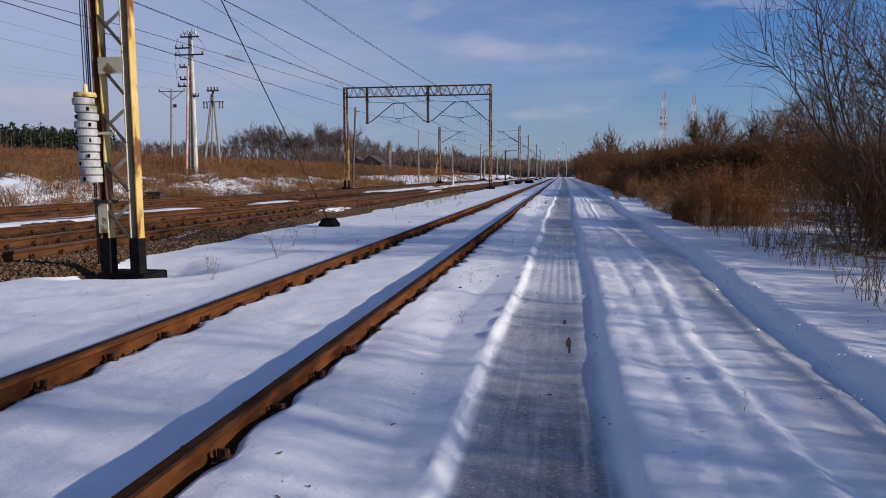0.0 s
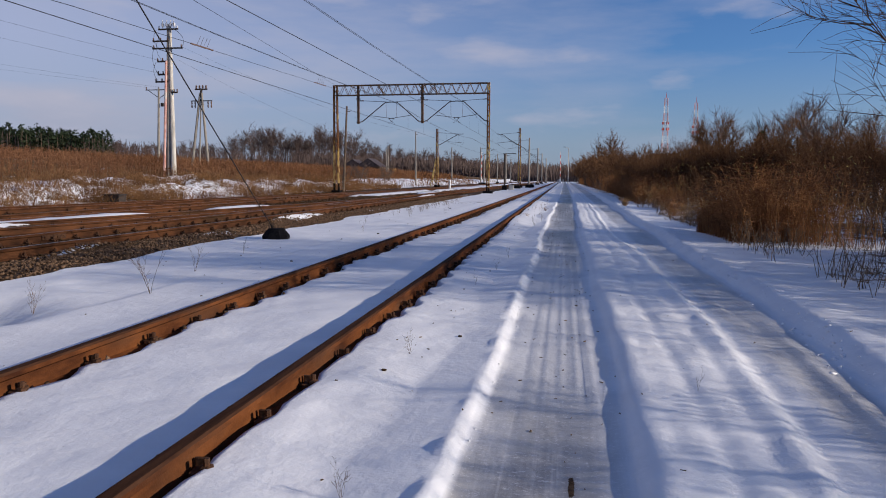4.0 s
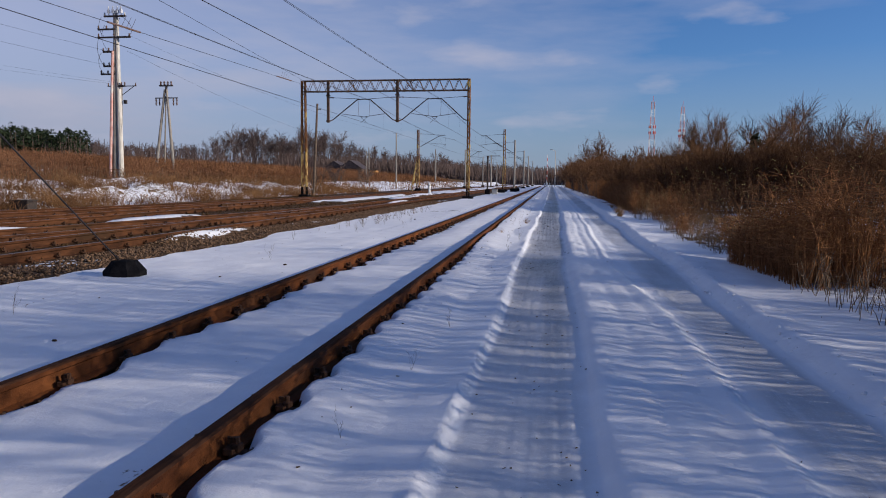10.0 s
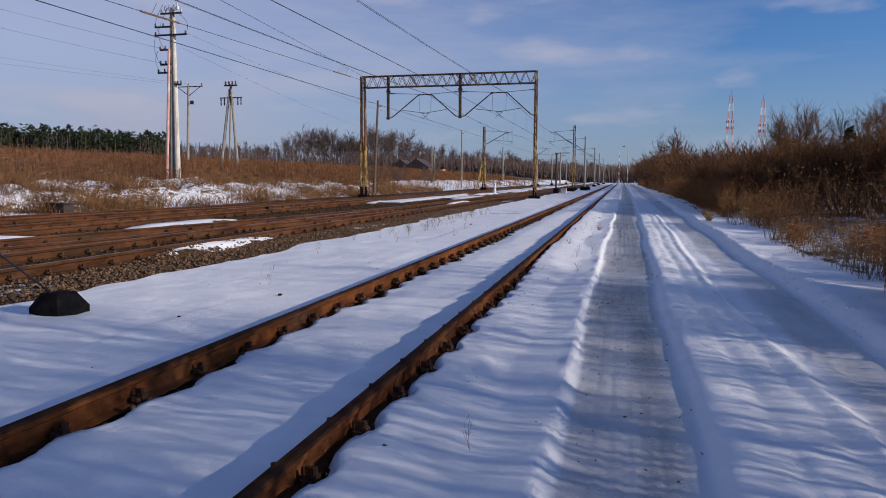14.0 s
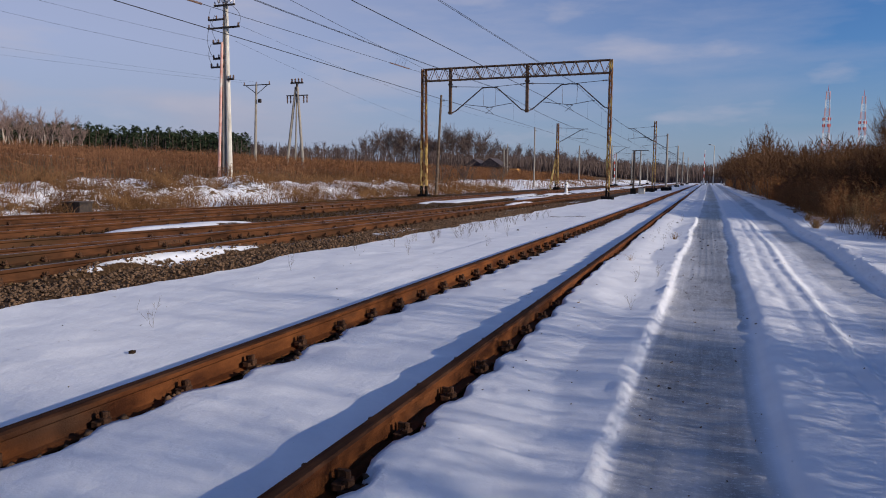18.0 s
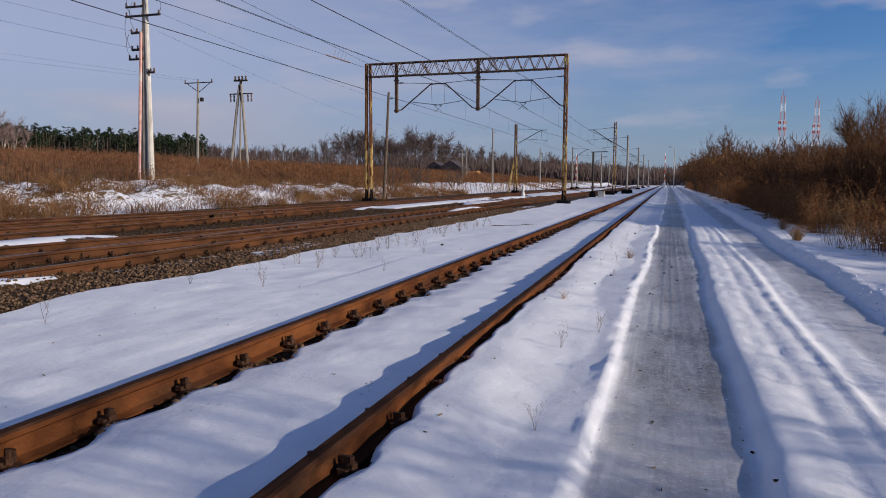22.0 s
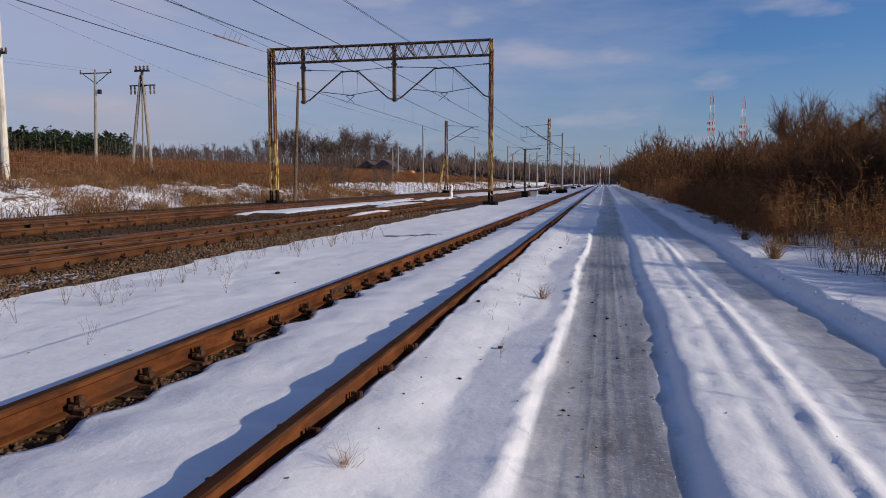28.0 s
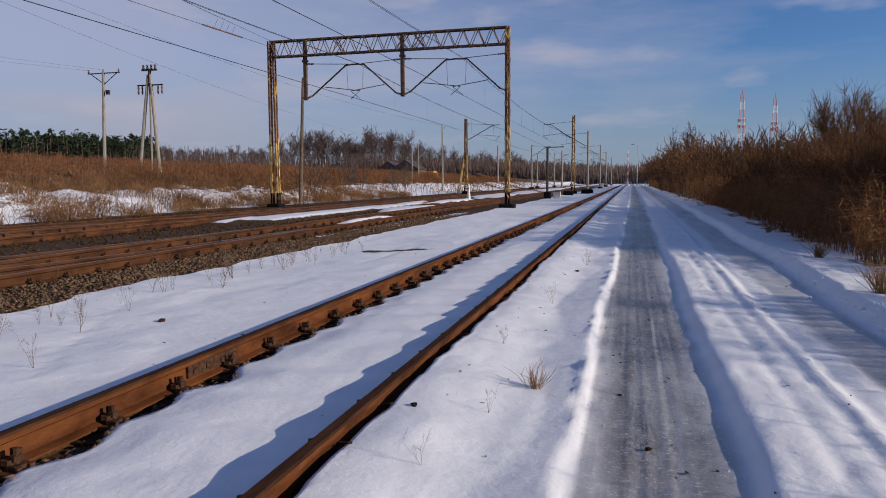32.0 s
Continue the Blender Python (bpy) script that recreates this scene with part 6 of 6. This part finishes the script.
for k in range(6):
    rr, rows = np.random.RandomState(300 + k), []
    for s in range(2 + k):
        a = rr.rand() * 6.28
        grow(rr, (0, 0, -0.03), (0.45 * math.cos(a) * rr.rand(), 0.45 * math.sin(a) * rr.rand(), 1), 0.22 + 0.24 * rr.rand(), 0.0022, rows, (3, 2), 0.0011)
    V, F = grown(rows)
    weed_meshes.append(fast_mesh("dead_weed", V, F, M_TWIG))
SPOTS = ((-3.9, 22.9, 1.0), (-3.73, 28.0, 1.1), (-3.0, 12.0, 0.9), (-2.6, 10.4, 1.2), (-3.3, 9.6, 0.8), (-2.5, 8.2, 0.7), (-3.4, 14.2, 0.8), (-2.9, 19.2, 0.7), (-4.1, 25.2, 0.9), (-4.0, 26.6, 0.7), (-3.2, 25.4, 0.6), (-3.6, 30.4, 1.2), (-4.1, 31.5, 1.2), (-3.3, 31.0, 0.8), (-3.9, 33.0, 1.3), (-3.5, 33.6, 1.0), (-4.0, 34.6, 1.3), (-3.7, 35.6, 1.1), (-3.9, 36.8, 1.0), (-3.3, 28.9, 0.7), (-2.7, 29.9, 0.7), (-2.4, 27.3, 0.5),
         (0.75, 6.3, 0.5), (0.55, 8.4, 0.5), (0.6, 11.6, 0.5), (0.75, 14.4, 0.6), (0.7, 12.9, 0.5), (0.85, 21.5, 0.5), (0.94, 24.0, 0.7), (0.72, 23.3, 0.6), (0.8, 27.6, 0.7), (0.55, 28.8, 0.6), (0.7, 29.6, 0.5), (0.65, 33.4, 0.7), (0.5, 31.2, 0.5), (0.8, 36.8, 0.8), (2.3, 7.9, 0.4), (2.5, 4.3, 0.4))
for k, (x, y, s) in enumerate(SPOTS):
    ob = tagged(new("dead_weed", weed_meshes[k % 6]), "thin branching dead weed standing in the snow", "weed", "dead weeds")
    ob.matrix_world = pose(x, y, height(x, y), 0, 0, k * 73) @ Matrix.Scale(s * (0.75 if x > 0 else 1.0), 4)
for k in range(44):
    x, y = -4.2 + 0.7 * r.rand(), 27 + 12 * r.rand()
    ob = tagged(new("dead_weed", weed_meshes[k % 6]), "thin branching dead weed near the ballast edge", "weed", "dead weeds")
    ob.matrix_world = pose(x, y, height(x, y), 0, 0, k * 51) @ Matrix.Scale(0.4 + 0.5 * r.rand(), 4)
for x, y, s, nb in ((0.88, 30.2, 0.75, 45), (4.1, 34.4, 1.5, 110), (4.35, 38.2, 1.3, 90), (4.6, 44, 1.0, 60), (0.45, 25.4, 0.5, 25)):
    n = nb
    a, q = r.rand(n) * 6.28, r.rand(n) * 0.05 * s
    pcs, Q, T = blades(np.stack([x + q * np.cos(a), y + q * np.sin(a)], 1), s * (0.16 + 0.14 * r.rand(n)), 0.4, np.full(n, 0.0025 * s), r, bend=0.7)
    joined("grass_tuft", pcs, M_STRAW, "pale dry grass tuft in the snow", "grass", kind="")
pebble_meshes = []
for k in range(5):
    rr = np.random.RandomState(400 + k)
    me = bpy.data.meshes.new("stone")
    bm = bmesh.new()
    bmesh.ops.create_icosphere(bm, subdivisions=1, radius=0.5)
    for v in bm.verts:
        v.co *= 0.7 + 0.55 * rr.rand()
    bm.to_mesh(me)
    bm.free()
    me.materials.append(M_SLEEPER)
    pebble_meshes.append(me)
for k, (x, y, s) in enumerate(((-2.34, 18.4, 0.07), (0.75, 27.92, 0.055), (-2.7, 17.0, 0.04), (-2.9, 31.6, 0.10), (-2.2, 13.2, 0.05), (0.5, 7.9, 0.04), (0.8, 9.0, 0.04), (0.62, 27.0, 0.032), (1.45, 28.6, 0.04), (1.55, 29.4, 0.04), (1.4, 30.3, 0.035), (1.62, 27.9, 0.03), (0.3, 29.5, 0.05), (1.3, 26.6, 0.03), (0.72, 36.0, 0.07), (1.95, 21.2, 0.03), (1.9, 21.6, 0.026))):
    ob = tagged(new("loose_stone", pebble_meshes[k % 5]), "small dark stone lying on the snow", "stone", "loose stones")
    ob.matrix_world = pose(x, y, height(x, y) + s * 0.12, 0, 0, k * 40) @ Matrix.Diagonal((s, s * 0.8, s * 0.5, 1))

# ---- leaf litter and grit on the road and the snow ----
n = 620
y = 0.5 + 40 * r.rand(n)
x = np.where(r.rand(n) < 0.45, ridge_x(y) + 0.1 + 0.7 * r.rand(n), -4.4 + 8.6 * r.rand(n))
x = np.where((x < 0.12) & (x > -1.7), 0.3 + 0.5 * r.rand(n), x)
P = np.stack([x, y, ground_z(x, y) + 0.003], 1)
way = r.rand(n) * 6.28
D = np.stack([np.cos(way), np.sin(way), 0.25 * r.rand(n)], 1) * (0.006 + 0.022 * r.rand(n) ** 2)[:, None]
wide = 0.002 + 0.004 * r.rand(n)
V, F = tubes(P, P + D, wide, wide * 0.6, 4)
tagged(new("leaf_litter", fast_mesh("leaf_litter", V, F, M_TWIG)), "bits of dead leaf and grit scattered on the snow", "litter", kind="stuff")

# ---- ballast stones ----
ico_v = np.array([v.co[:] for v in pebble_meshes[0].vertices])


def stones(n, xy, size, r, dz):
    """Many angular stones in one mesh."""
    oc = np.array([(1, 0, 0), (-1, 0, 0), (0, 1, 0), (0, -1, 0), (0, 0, 1), (0, 0, -1)], float)
    V = oc[None] * (0.55 + 0.6 * r.rand(n, 6, 1)) + 0.25 * r.randn(n, 6, 3)
    V *= size[:, None, None] * np.array((1, 1, 0.75))
    z = ground_z(xy[:, 0], xy[:, 1]) + dz
    V += np.stack([xy[:, 0], xy[:, 1], z], 1)[:, None]
    tri = np.array([(0, 2, 4), (2, 1, 4), (1, 3, 4), (3, 0, 4), (2, 0, 5), (1, 2, 5), (3, 1, 5), (0, 3, 5)])
    F = (np.arange(n)[:, None, None] * 6 + tri[None]).reshape(-1, 3)
    return V.reshape(-1, 3), F


n = 19000
y = 5 + 47 * r.rand(n) ** 1.2
x = -4.75 - 1.25 * r.rand(n) ** 0.9 - 0.3 * fbm(0 * y, y * 0.8, 15, 3)
keep = (x < -4.66) & ((x > -5.2) | (vnoise(x * 1.4, y * 0.42, 25) > 0.30) | (r.rand(n) > 0.6))
x, y = x[keep], y[keep]
V, F = stones(len(x), np.stack([x, y], 1), 0.017 + 0.022 * r.rand(len(x)) ** 1.5, r, 0.012)
tagged(new("ballast_stones", fast_mesh("ballast_stones", V, F, M_STONE)), "angular brown ballast stones along the track edge", "ballast", kind="stuff")
n = 15000
y = 4 + 60 * r.rand(n)
x = -6.0 - 12 * r.rand(n)
bare = bed_snow(x, y) < 0.3
x, y = x[bare], y[bare]
n = len(x)
V, F = stones(n, np.stack([x, y], 1), 0.03 + 0.025 * r.rand(n), r, 0.01)
tagged(new("ballast_stones", fast_mesh("ballast_stones", V, F, M_BEDSTONE)), "brown ballast stones between the main rails", "ballast", kind="stuff")
n = 5200
y = 1 + 38 * r.rand(n)
pick = r.rand(n)
x = np.where((pick < 0.8) | (y > 21), SIDE_X - GAUGE + 0.05 + (rail_gaps(y)[1] - 0.03) * r.rand(n), SIDE_X + 0.05 + (rail_gaps(y)[0] - 0.04) * r.rand(n))
keep = (r.rand(n) < np.interp(y, [0, 10, 20], [0.08, 0.2, 1.0]))
x, y = x[keep], y[keep]
n = len(x)
V, F = stones(n, np.stack([x, y], 1), 0.014 + 0.024 * r.rand(n) ** 1.4, r, 0.0)
tagged(new("siding_stones", fast_mesh("siding_stones", V, F, M_STONE)), "dark stones in the melted gap along the rails", "ballast", kind="stuff")

# ---- crumbs of snow along the worn track ----
M_CRUMB = material("snow_crumb", (0.74, 0.75, 0.79), (0.84, 0.85, 0.88), 9, 0.7, 0.0, 0.3, 60)
n = 2600
y = 0.5 + 38 * r.rand(n)
side = r.rand(n)
off = np.where(side < 0.6, 0.77 + 0.03 * r.randn(n), 0.055 + 0.02 * np.abs(r.randn(n)))
on_bank = r.rand(n) < 0.45
x = np.where(on_bank, berm_x(y) - 0.13 + 0.10 * r.randn(n), ridge_x(y) + off)
size = np.where(on_bank, 0.008 + 0.022 * r.rand(n) ** 2, 0.003 + 0.007 * r.rand(n) ** 2)
V, F = stones(n, np.stack([x, y], 1), size, r, -0.002)
tagged(new("snow_crumbs", fast_mesh("snow_crumbs", V, F, M_CRUMB)), "small crumbs of snow along the wheel track and the bank", "snow", kind="stuff")
